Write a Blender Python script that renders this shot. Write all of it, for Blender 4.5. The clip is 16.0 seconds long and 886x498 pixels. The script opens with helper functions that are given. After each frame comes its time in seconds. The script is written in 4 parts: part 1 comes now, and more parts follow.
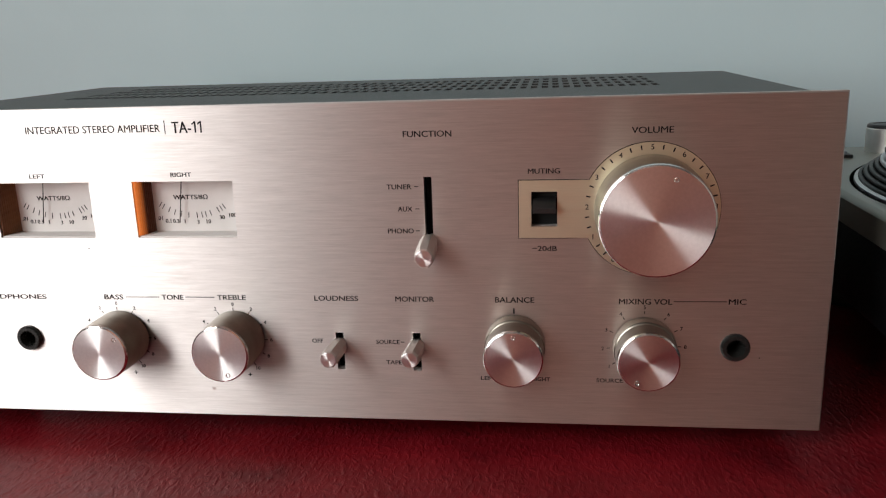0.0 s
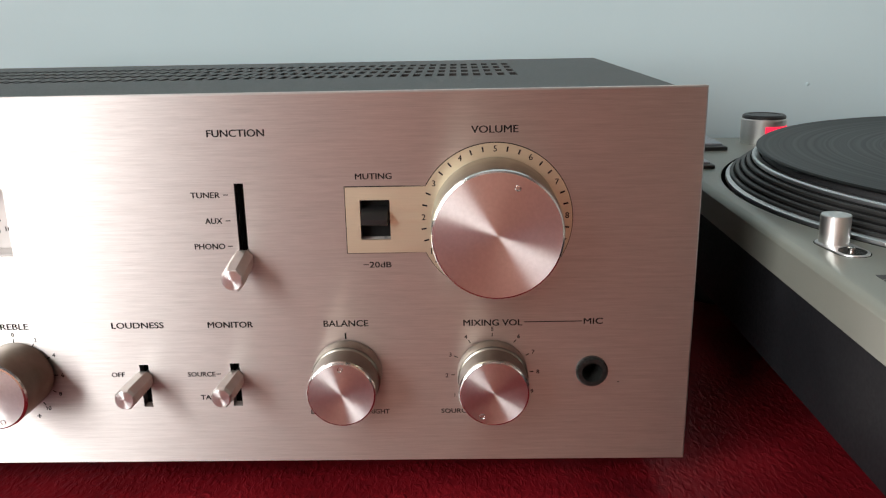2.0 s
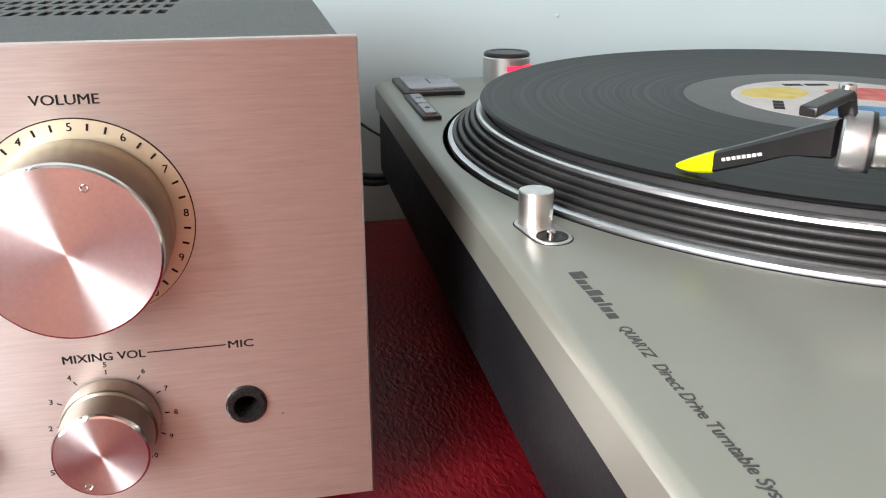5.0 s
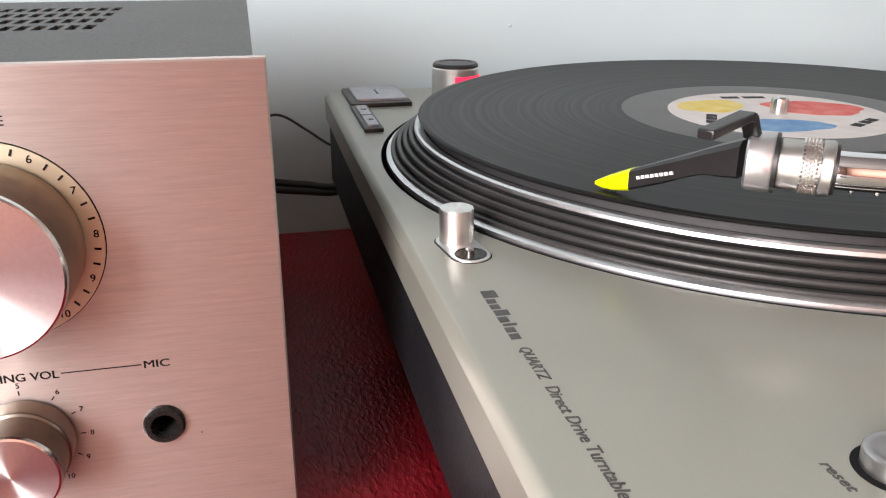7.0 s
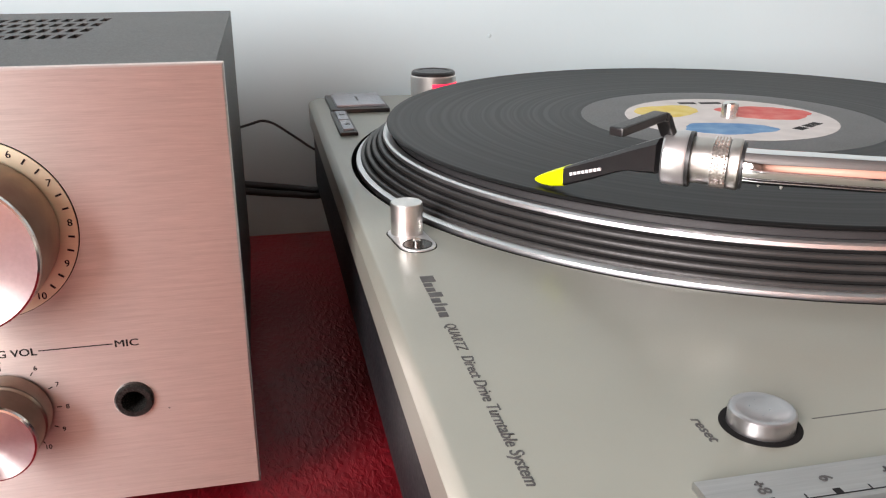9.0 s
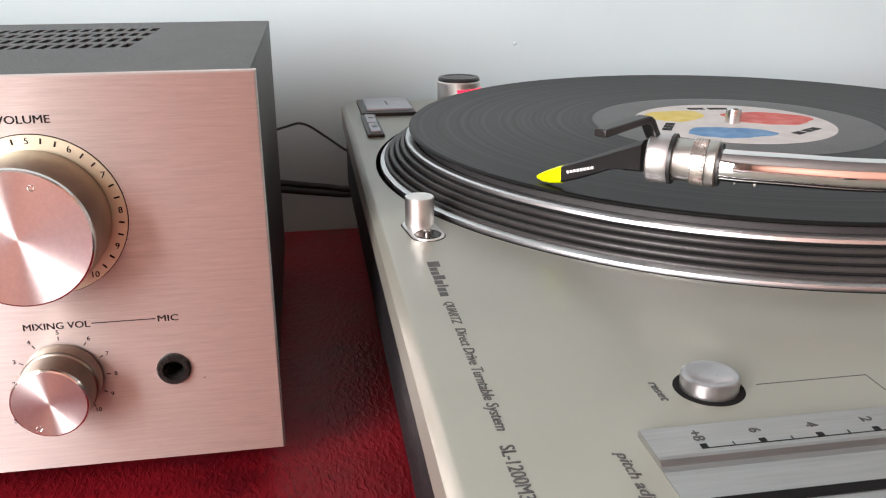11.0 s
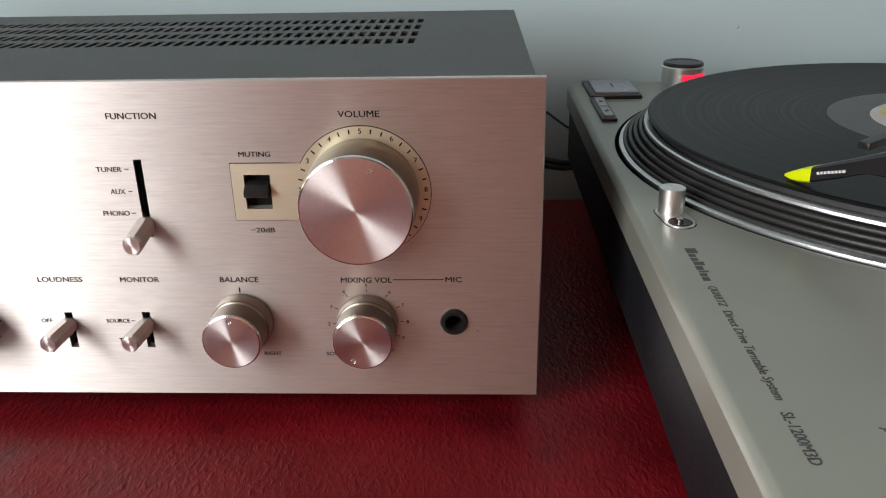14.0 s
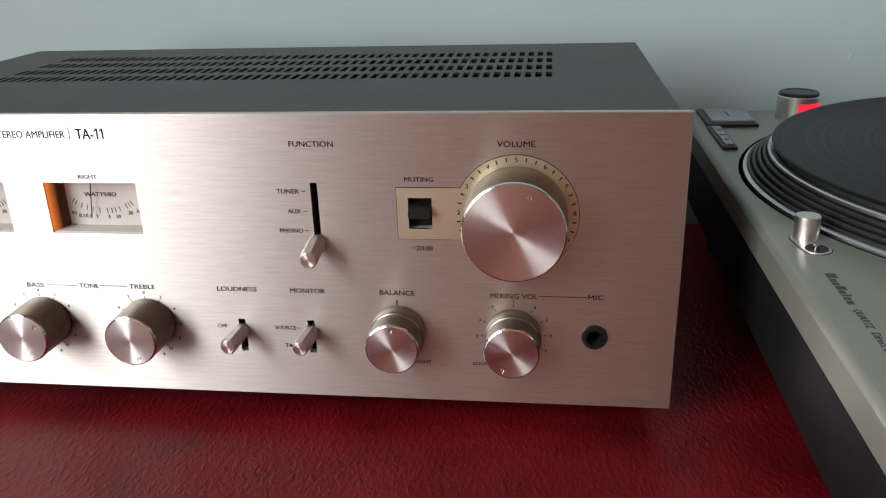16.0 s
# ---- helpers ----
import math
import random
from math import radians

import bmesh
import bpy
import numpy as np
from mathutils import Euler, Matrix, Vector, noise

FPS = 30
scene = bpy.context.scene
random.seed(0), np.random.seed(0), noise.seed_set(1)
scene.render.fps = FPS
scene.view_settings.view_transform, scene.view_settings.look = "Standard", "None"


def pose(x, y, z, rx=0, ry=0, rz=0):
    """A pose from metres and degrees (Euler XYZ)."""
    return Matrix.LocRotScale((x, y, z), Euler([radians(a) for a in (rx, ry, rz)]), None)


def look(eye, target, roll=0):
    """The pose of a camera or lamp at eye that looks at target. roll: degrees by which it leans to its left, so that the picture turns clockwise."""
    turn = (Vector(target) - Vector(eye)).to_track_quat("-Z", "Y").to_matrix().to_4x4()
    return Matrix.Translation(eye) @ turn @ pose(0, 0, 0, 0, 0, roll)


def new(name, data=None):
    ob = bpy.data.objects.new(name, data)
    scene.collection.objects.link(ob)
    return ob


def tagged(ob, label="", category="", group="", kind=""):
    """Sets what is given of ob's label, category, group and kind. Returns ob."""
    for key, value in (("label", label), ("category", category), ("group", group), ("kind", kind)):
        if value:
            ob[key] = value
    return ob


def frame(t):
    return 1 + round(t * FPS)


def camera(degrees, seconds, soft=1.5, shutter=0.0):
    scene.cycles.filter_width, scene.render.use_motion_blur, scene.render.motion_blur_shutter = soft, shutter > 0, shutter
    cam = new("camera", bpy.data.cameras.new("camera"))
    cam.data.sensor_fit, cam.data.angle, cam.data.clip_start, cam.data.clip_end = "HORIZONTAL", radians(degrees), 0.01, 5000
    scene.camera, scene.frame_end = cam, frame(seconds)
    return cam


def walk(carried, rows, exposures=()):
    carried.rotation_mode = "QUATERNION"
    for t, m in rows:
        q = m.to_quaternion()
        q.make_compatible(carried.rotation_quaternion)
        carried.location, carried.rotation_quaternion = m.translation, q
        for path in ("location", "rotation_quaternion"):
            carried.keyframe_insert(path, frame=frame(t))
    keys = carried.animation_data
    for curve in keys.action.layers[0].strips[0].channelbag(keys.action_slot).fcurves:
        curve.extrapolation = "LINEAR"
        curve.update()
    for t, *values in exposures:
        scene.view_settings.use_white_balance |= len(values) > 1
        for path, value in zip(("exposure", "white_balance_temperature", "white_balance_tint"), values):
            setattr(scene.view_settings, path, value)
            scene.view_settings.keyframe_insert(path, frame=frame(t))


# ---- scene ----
cam = camera(56.54, 16.0, 1.2)
PATH = [
    (0, (-0.10597, -0.31484, 0.16862), (-0.23609, 0.64473, -0.08097), -1.938),
    (0.5, (-0.10086, -0.30562, 0.16892), (-0.21228, 0.65510, -0.08527), -1.786),
    (1, (-0.09701, -0.29693, 0.16824), (-0.17819, 0.66525, -0.09181), -1.629),
    (1.5, (-0.09078, -0.28488, 0.16754), (-0.14858, 0.67717, -0.09915), -1.318),
    (2, (-0.08018, -0.26846, 0.16918), (-0.10126, 0.69258, -0.10642), -1.114),
    (2.5, (-0.06725, -0.25090, 0.17028), (-0.04424, 0.70512, -0.12214), -1.136),
    (3, (-0.05619, -0.23775, 0.17128), (0.00930, 0.70919, -0.14339), -1.640),
    (3.5, (-0.04599, -0.22384, 0.16835), (0.06312, 0.71235, -0.16576), -1.443),
    (4, (-0.03713, -0.21108, 0.16608), (0.10364, 0.71395, -0.18677), -1.010),
    (4.5, (-0.02803, -0.20390, 0.16781), (0.14112, 0.71210, -0.19598), -0.422),
    (7, (-0.00400, -0.20724, 0.17419), (0.20735, 0.70104, -0.18685), 0.224),
    (7.5, (0.00186, -0.21419, 0.17582), (0.21237, 0.69576, -0.18150), -0.013),
    (8, (0.00423, -0.21981, 0.17526), (0.21462, 0.69114, -0.17956), 0.063),
    (8.5, (0.00691, -0.22468, 0.17517), (0.21461, 0.68807, -0.17661), 0.110),
    (11, (0.01502, -0.25901, 0.18004), (0.16714, 0.66770, -0.16357), -0.152),
    (11.5, (0.01312, -0.26187, 0.18069), (0.15540, 0.66590, -0.16427), -0.114),
    (12, (0.00712, -0.26259, 0.18355), (0.13476, 0.66300, -0.17281), 0.160),
    (12.5, (-0.00303, -0.26649, 0.18724), (0.08165, 0.65440, -0.19326), 0.226),
    (13, (-0.01205, -0.27522, 0.19326), (0.00967, 0.64351, -0.20104), -0.810),
    (13.5, (-0.01791, -0.28550, 0.20149), (-0.03568, 0.63253, -0.19461), -1.005),
    (14, (-0.02511, -0.29569, 0.20436), (-0.06661, 0.62390, -0.18633), -1.141),
    (14.5, (-0.03480, -0.30483, 0.20802), (-0.10079, 0.61572, -0.17698), -1.243),
    (15, (-0.04780, -0.31257, 0.21256), (-0.13688, 0.60859, -0.16629), -1.221),
    (15.5, (-0.05273, -0.31869, 0.21462), (-0.15926, 0.60242, -0.15981), -1.562),
    (16, (-0.05530, -0.32371, 0.21572), (-0.18115, 0.59788, -0.15148), -1.922),
]
EXPOSURES = [(0, -0.15, 6830, 11), (1.5, 0.14, 6830, 11), (2.5, 0.53, 6830, 11), (3.5, 1.0, 6820, 11), (4.5, 1.12, 6800, 12), (7, 1.14, 7180, 22), (8.5, 1.12, 7180, 22), (11, 1.08, 7180, 22), (12, 0.98, 7040, 20), (12.5, 0.77, 6950, 17), (13, 0.3, 6880, 13), (13.5, 0.21, 6860, 12), (14.5, -0.02, 6830, 11), (16, -0.08, 6800, 10)]
walk(cam, [(t, look(eye, target, roll)) for t, eye, target, roll in PATH], EXPOSURES)

# ---- light ----
world = bpy.data.worlds.new("sky")
scene.world = world
world.use_nodes = True
wn = world.node_tree.nodes
sky = wn.new("ShaderNodeTexSky")
sky.sky_type, sky.sun_disc = "NISHITA", False
sky.sun_elevation, sky.sun_rotation = radians(35), radians(200)
world.node_tree.links.new(sky.outputs[0], wn["Background"].inputs[0])
wn["Background"].inputs[1].default_value = 0.08

WIN_X, WIN_Y0, WIN_Y1, WIN_Z0, WIN_Z1 = -1.12, -2.05, -0.62, 0.04, 1.40
lamp_data = bpy.data.lights.new("window_daylight", "AREA")
lamp_data.shape, lamp_data.size, lamp_data.size_y = "RECTANGLE", WIN_Y1 - WIN_Y0 - 0.1, WIN_Z1 - WIN_Z0 - 0.1
lamp_data.energy, lamp_data.color = 46.5, (0.93, 0.97, 1.0)
window_light = new("window_daylight", lamp_data)
window_light.matrix_world = look((WIN_X - 0.02, (WIN_Y0 + WIN_Y1) / 2, (WIN_Z0 + WIN_Z1) / 2), (0.3, (WIN_Y0 + WIN_Y1) / 2, (WIN_Z0 + WIN_Z1) / 2))

# ---- materials ----


def material(name, color, rough=0.5, metal=0.0, spec=0.5, coat=0.0, aniso=0.0):
    m = bpy.data.materials.new(name)
    m.use_nodes = True
    b = m.node_tree.nodes["Principled BSDF"]
    b.inputs["Base Color"].default_value = (*color, 1)
    b.inputs["Roughness"].default_value = rough
    b.inputs["Metallic"].default_value = metal
    b.inputs["Specular IOR Level"].default_value = spec
    b.inputs["Coat Weight"].default_value = coat
    b.inputs["Anisotropic"].default_value = aniso
    return m, m.node_tree.nodes, m.node_tree.links, b


def coords(nodes, links, scale, kind="Object"):
    tc, mp = nodes.new("ShaderNodeTexCoord"), nodes.new("ShaderNodeMapping")
    mp.inputs["Scale"].default_value = scale
    links.new(tc.outputs[kind], mp.inputs["Vector"])
    return mp.outputs["Vector"]


def noise_tex(nodes, links, vec, scale, detail=3.0, rough=0.5):
    n = nodes.new("ShaderNodeTexNoise")
    n.inputs["Scale"].default_value, n.inputs["Detail"].default_value, n.inputs["Roughness"].default_value = scale, detail, rough
    links.new(vec, n.inputs["Vector"])
    return n.outputs["Fac"]


def ramp(nodes, links, fac, stops):
    r = nodes.new("ShaderNodeValToRGB")
    el = r.color_ramp.elements
    while len(el) < len(stops):
        el.new(0.5)
    for e, (pos, col) in zip(el, stops):
        e.position, e.color = pos, (*col, 1) if len(col) == 3 else col
    links.new(fac, r.inputs["Fac"])
    return r.outputs["Color"]


def bump(nodes, links, fac, bsdf, strength, distance):
    b = nodes.new("ShaderNodeBump")
    b.inputs["Strength"].default_value, b.inputs["Distance"].default_value = strength, distance
    links.new(fac, b.inputs["Height"])
    links.new(b.outputs["Normal"], bsdf.inputs["Normal"])
    return b


def grey(v):
    return (v, v, v)


def mottled(name, lo, hi, rough, scale, metal=0.0, bump_d=0.0, spec=0.5, fine=None, rough_spread=0.08):
    """A plain surface with two scales of unevenness."""
    m, n, k, b = material(name, hi, rough, metal, spec)
    v = coords(n, k, (1, 1, 1))
    broad = noise_tex(n, k, v, scale, 4)
    k.new(ramp(n, k, broad, [(0.3, lo), (0.7, hi)]), b.inputs["Base Color"])
    small = noise_tex(n, k, v, fine or scale * 25, 3)
    k.new(ramp(n, k, small, [(0.25, grey(max(rough - rough_spread, 0.02))), (0.75, grey(min(rough + rough_spread, 1)))]), b.inputs["Roughness"])
    if bump_d:
        bump(n, k, small, b, 0.5, bump_d)
    return m


def brushed(name, lo, hi, rough, along, spread, aniso=0.75, bump_d=0.00002):
    """Straight-brushed metal: streaks along one axis, the gloss spread across them."""
    m, n, k, b = material(name, hi, rough, 1.0, 0.5, 0.0, aniso)
    fine = [3000.0, 3000.0, 3000.0]
    fine["xyz".index(along)] = 120.0
    streak = noise_tex(n, k, coords(n, k, fine), 1.0, 4, 0.7)
    wide = [1000.0, 1000.0, 1000.0]
    wide["xyz".index(along)] = 45.0
    band = noise_tex(n, k, coords(n, k, wide), 1.0, 3, 0.6)
    mix = n.new("ShaderNodeMath")
    mix.operation = "ADD"
    k.new(streak, mix.inputs[0])
    k.new(band, mix.inputs[1])
    half = n.new("ShaderNodeMath")
    half.operation, half.inputs[1].default_value = "MULTIPLY", 0.5
    k.new(mix.outputs[0], half.inputs[0])
    k.new(ramp(n, k, half.outputs[0], [(0.3, lo), (0.7, hi)]), b.inputs["Base Color"])
    k.new(ramp(n, k, half.outputs[0], [(0.3, grey(rough + 0.08)), (0.7, grey(rough - 0.06))]), b.inputs["Roughness"])
    t = n.new("ShaderNodeCombineXYZ")
    for i, v in enumerate(spread):
        t.inputs[i].default_value = v
    k.new(t.outputs[0], b.inputs["Tangent"])
    bump(n, k, half.outputs[0], b, 0.35, bump_d)
    return m


def turned(name, color, rough, axis, aniso=0.8):
    """Lathe-turned metal: circular grooves round an axis, the gloss spread outwards."""
    m, n, k, b = material(name, color, rough, 1.0, 0.5, 0.0, aniso)
    t = n.new("ShaderNodeTangent")
    t.direction_type, t.axis = "RADIAL", axis
    k.new(t.outputs[0], b.inputs["Tangent"])
    b.inputs["Anisotropic Rotation"].default_value = 0.25
    v = coords(n, k, (1, 1, 1))
    fine = noise_tex(n, k, v, 900, 3)
    k.new(ramp(n, k, fine, [(0.3, tuple(c * 0.93 for c in color)), (0.7, color)]), b.inputs["Base Color"])
    return m


ALU = brushed("brushed_aluminium", (0.675, 0.626, 0.60), (0.84, 0.787, 0.763), 0.545, "x", (0, 0, 1), 0.94, 0.00005)
GOLD = brushed("champagne_plate", (0.69, 0.675, 0.52), (0.75, 0.73, 0.57), 0.42, "x", (0, 0, 1), 0.5)
FACE = turned("turned_aluminium", (0.84, 0.80, 0.785), 0.30, "Y", 0.97)
FACE_Z = turned("turned_aluminium_top", (0.82, 0.81, 0.79), 0.28, "Z", 0.95)
SKIRT = mottled("knob_skirt_metal", (0.27, 0.245, 0.205), (0.35, 0.32, 0.27), 0.32, 150, 1.0, rough_spread=0.03)
SKIRT_LIGHT = mottled("knob_ring_metal", (0.44, 0.40, 0.34), (0.52, 0.475, 0.41), 0.32, 150, 1.0)
CHROME_EDGE = mottled("polished_edge", (0.86, 0.84, 0.82), (0.92, 0.90, 0.88), 0.14, 100, 1.0)
LEVER = mottled("lever_metal", (0.78, 0.77, 0.74), (0.86, 0.85, 0.82), 0.38, 200, 1.0)
CHROME = mottled("chrome", (0.88, 0.88, 0.88), (0.94, 0.94, 0.94), 0.06, 40, 1.0, rough_spread=0.02)
SATIN = mottled("satin_silver", (0.60, 0.60, 0.60), (0.70, 0.70, 0.70), 0.38, 120, 0.9)
KEY_METAL = mottled("key_metal", (0.42, 0.42, 0.43), (0.50, 0.50, 0.51), 0.30, 60, 0.95, rough_spread=0.03)
DULL_NICKEL = mottled("dull_nickel", (0.46, 0.44, 0.41), (0.54, 0.52, 0.49), 0.36, 60, 1.0, rough_spread=0.03)
NICKEL = mottled("nickel", (0.70, 0.67, 0.64), (0.78, 0.75, 0.72), 0.24, 40, 1.0, rough_spread=0.015)
PITCH_METAL = brushed("pitch_plate_metal", (0.44, 0.44, 0.435), (0.52, 0.52, 0.515), 0.36, "x", (0, 1, 0), 0.5)
INK = mottled("printed_ink", (0.008, 0.008, 0.009), (0.014, 0.013, 0.013), 0.6, 300, spec=0.15)
INK_GREY = mottled("grey_ink", (0.055, 0.055, 0.055), (0.085, 0.085, 0.085), 0.6, 300)
WHITE_INK = mottled("white_ink", (0.70, 0.70, 0.70), (0.8, 0.8, 0.8), 0.5, 300)
COVER = mottled("cover_paint", (0.030, 0.029, 0.028), (0.046, 0.044, 0.042), 0.46, 30, 0.0, 0.00003, 0.5, 1800)
BLACK = mottled("black_plastic", (0.010, 0.010, 0.011), (0.018, 0.018, 0.018), 0.35, 80)
GUNMETAL = mottled("gunmetal", (0.016, 0.016, 0.015), (0.028, 0.028, 0.026), 0.25, 80, 0.3)
PANEL_MARK = mottled("worn_spot", (0.66, 0.60, 0.57), (0.78, 0.72, 0.69), 0.5, 400, 0.95)
# near-black for hollows, gaps and hidden insides; their shade is put into the colour
DARK = mottled("recess_shade_black", (0.006, 0.006, 0.006), (0.010, 0.010, 0.010), 0.85, 80, spec=0.15)
RUBBER = mottled("black_rubber", (0.014, 0.014, 0.015), (0.024, 0.024, 0.025), 0.6, 60)
BASE_RUBBER = mottled("base_rubber", (0.008, 0.008, 0.0095), (0.013, 0.013, 0.015), 0.55, 25, 0.0, 0.00004, 0.2, 700)
METER_FACE = mottled("meter_card", (0.66, 0.64, 0.62), (0.76, 0.74, 0.72), 0.7, 60)
AMBER_DARK = mottled("amber_unlit", (0.16, 0.055, 0.02), (0.24, 0.09, 0.03), 0.4, 90)
PLINTH = mottled("plinth_paint", (0.278, 0.286, 0.243), (0.310, 0.318, 0.271), 0.37, 18, 0.25, 0.00001, 0.5, 2200, 0.04)
KEY_GREY = mottled("key_cap_grey", (0.36, 0.39, 0.44), (0.42, 0.45, 0.50), 0.3, 90, 0.4)
WALL = mottled("wall_paint", (0.48, 0.625, 0.655), (0.55, 0.70, 0.735), 0.55, 3.0, 0.0, 0.0006, 0.4, 45)
# unseen south wall; its salmon is made up to warm the amplifier's reflections
WARM_REFLECTOR = mottled("salmon_reflector", (0.76, 0.41, 0.31), (0.84, 0.465, 0.355), 0.75, 2.0)
# unseen east wall, kept pale so that the deck has something bright to reflect
PALE_WALL = mottled("pale_reflector", (0.40, 0.385, 0.36), (0.47, 0.45, 0.42), 0.7, 2.0)
# unseen side wall, darkened to hold back bounced light
ROOM_WALL = mottled("room_low_fill", (0.17, 0.14, 0.12), (0.21, 0.175, 0.15), 0.75, 2.0)
# unseen ceiling; the dark grey is chosen to reduce light from above
CEILING = mottled("ceiling_low_fill", (0.17, 0.165, 0.16), (0.21, 0.205, 0.20), 0.8, 2.0)
FLOOR = mottled("floor_wood", (0.13, 0.075, 0.04), (0.24, 0.14, 0.08), 0.45, 6.0)
FRAME_WHITE = mottled("window_white", (0.74, 0.74, 0.72), (0.82, 0.82, 0.80), 0.4, 12)
YELLOW = mottled("fluorescent_yellow", (0.70, 0.82, 0.0), (0.82, 0.92, 0.01), 0.4, 200)
RING_GREY = mottled("platter_band_grey", (0.020, 0.0195, 0.019), (0.034, 0.033, 0.032), 0.42, 50, 0.0, 0.0, 0.45)
RING_BLACK = mottled("platter_band_black", (0.008, 0.008, 0.008), (0.013, 0.013, 0.013), 0.8, 50, 0.0, 0.0, 0.12)
PLATTER_ALU = mottled("platter_aluminium", (0.66, 0.67, 0.68), (0.76, 0.77, 0.78), 0.36, 20, 1.0, rough_spread=0.02)
LABEL_WHITE = mottled("label_paper", (0.54, 0.525, 0.51), (0.64, 0.62, 0.60), 0.6, 120)
LABEL_RED = mottled("label_red", (0.58, 0.06, 0.05), (0.68, 0.20, 0.17), 0.6, 130)
LABEL_BLUE = mottled("label_blue", (0.05, 0.20, 0.42), (0.16, 0.34, 0.54), 0.6, 130)
LABEL_YELLOW = mottled("label_yellow", (0.62, 0.47, 0.05), (0.70, 0.58, 0.20), 0.6, 130)


def glowing(name, color, glow, strength, rough=0.4):
    m, n, k, b = material(name, color, rough)
    b.inputs["Emission Color"].default_value = (*glow, 1)
    b.inputs["Emission Strength"].default_value = strength
    return m


AMBER = glowing("amber_lit", (0.12, 0.035, 0.015), (1.0, 0.25, 0.05), 0.2)
amber_nodes, amber_links = AMBER.node_tree.nodes, AMBER.node_tree.links
amber_x = amber_nodes.new("ShaderNodeSeparateXYZ")
amber_links.new(coords(amber_nodes, amber_links, (1, 1, 1)), amber_x.inputs[0])
amber_fade = amber_nodes.new("ShaderNodeMapRange")  # the bulb sits behind the outer end of the window
for i, v in enumerate((-0.0716, -0.0693, 0.95, 0.0)):
    amber_fade.inputs[i + 1].default_value = v
amber_links.new(amber_x.outputs[0], amber_fade.inputs[0])
amber_links.new(amber_fade.outputs[0], amber_nodes["Principled BSDF"].inputs["Emission Strength"])
STROBE_RED = glowing("strobe_red", (0.7, 0.02, 0.05), (1.0, 0.02, 0.06), 1.1)


def vinyl():
    m, n, k, b = material("record_vinyl", (0.012, 0.012, 0.012), 0.35, 0.0, 0.03, 0.12, 0.4)
    b.inputs["Coat Roughness"].default_value = 0.05
    t = n.new("ShaderNodeTangent")
    t.direction_type, t.axis = "RADIAL", "Z"
    k.new(t.outputs[0], b.inputs["Tangent"])
    b.inputs["Anisotropic Rotation"].default_value = 0.25
    v = coords(n, k, (1, 1, 0))
    ln = n.new("ShaderNodeVectorMath")
    ln.operation = "LENGTH"
    k.new(v, ln.inputs[0])
    band = n.new("ShaderNodeTexNoise")
    band.noise_dimensions = "1D"
    band.inputs["Scale"].default_value, band.inputs["Detail"].default_value = 420, 4
    k.new(ln.outputs["Value"], band.inputs["W"])
    k.new(ramp(n, k, band.outputs["Fac"], [(0.35, grey(0.008)), (0.65, grey(0.010)), (0.74, grey(0.017))]), b.inputs["Base Color"])
    k.new(ramp(n, k, band.outputs["Fac"], [(0.3, grey(0.31)), (0.7, grey(0.39))]), b.inputs["Roughness"])
    return m


PLINTH.node_tree.nodes["Principled BSDF"].inputs["Coat Weight"].default_value = 0.3
PLINTH.node_tree.nodes["Principled BSDF"].inputs["Coat Roughness"].default_value = 0.2
VINYL = vinyl()
# same vinyl, but the smooth ring's sheen is put into a lighter grey
DEADWAX = mottled("run_out_sheen", (0.055, 0.055, 0.055), (0.075, 0.075, 0.075), 0.42, 60, 0.0, 0, 0.5)


def leather():
    m, n, k, b = material("red_leather", (0.2, 0.01, 0.015), 0.38, 0.0, 0.25)
    v = coords(n, k, (1, 1, 1))
    skew = n.new("ShaderNodeMapping")
    skew.inputs["Rotation"].default_value, skew.inputs["Scale"].default_value = (0, 0, 0.6), (1.0, 0.5, 1.0)
    k.new(v, skew.inputs["Vector"])
    fold = n.new("ShaderNodeTexNoise")
    fold.inputs["Scale"].default_value, fold.inputs["Detail"].default_value, fold.inputs["Roughness"].default_value, fold.inputs["Distortion"].default_value = 330, 3, 0.5, 0.35
    k.new(skew.outputs["Vector"], fold.inputs["Vector"])
    ridge = ramp(n, k, fold.outputs["Fac"], [(0.30, grey(0.85)), (0.46, grey(0.35)), (0.54, grey(0.35)), (0.70, grey(0.9))])
    cell = n.new("ShaderNodeTexVoronoi")
    cell.feature = "SMOOTH_F1"
    cell.inputs["Scale"].default_value = 430
    k.new(skew.outputs["Vector"], cell.inputs["Vector"])
    grain = n.new("ShaderNodeMath")
    grain.operation, grain.inputs[1].default_value = "MULTIPLY_ADD", -0.7
    k.new(cell.outputs["Distance"], grain.inputs[0])
    k.new(ridge, grain.inputs[2])
    broad = noise_tex(n, k, v, 24, 5, 0.6)
    k.new(ramp(n, k, broad, [(0.30, (0.11, 0.005, 0.009)), (0.42, (0.18, 0.006, 0.011)), (0.55, (0.21, 0.007, 0.013)), (0.72, (0.27, 0.010, 0.017))]), b.inputs["Base Color"])
    k.new(ramp(n, k, broad, [(0.3, grey(0.36)), (0.7, grey(0.46))]), b.inputs["Roughness"])
    bump(n, k, grain.outputs[0], b, 0.6, 0.0006)
    return m


LEATHER = leather()

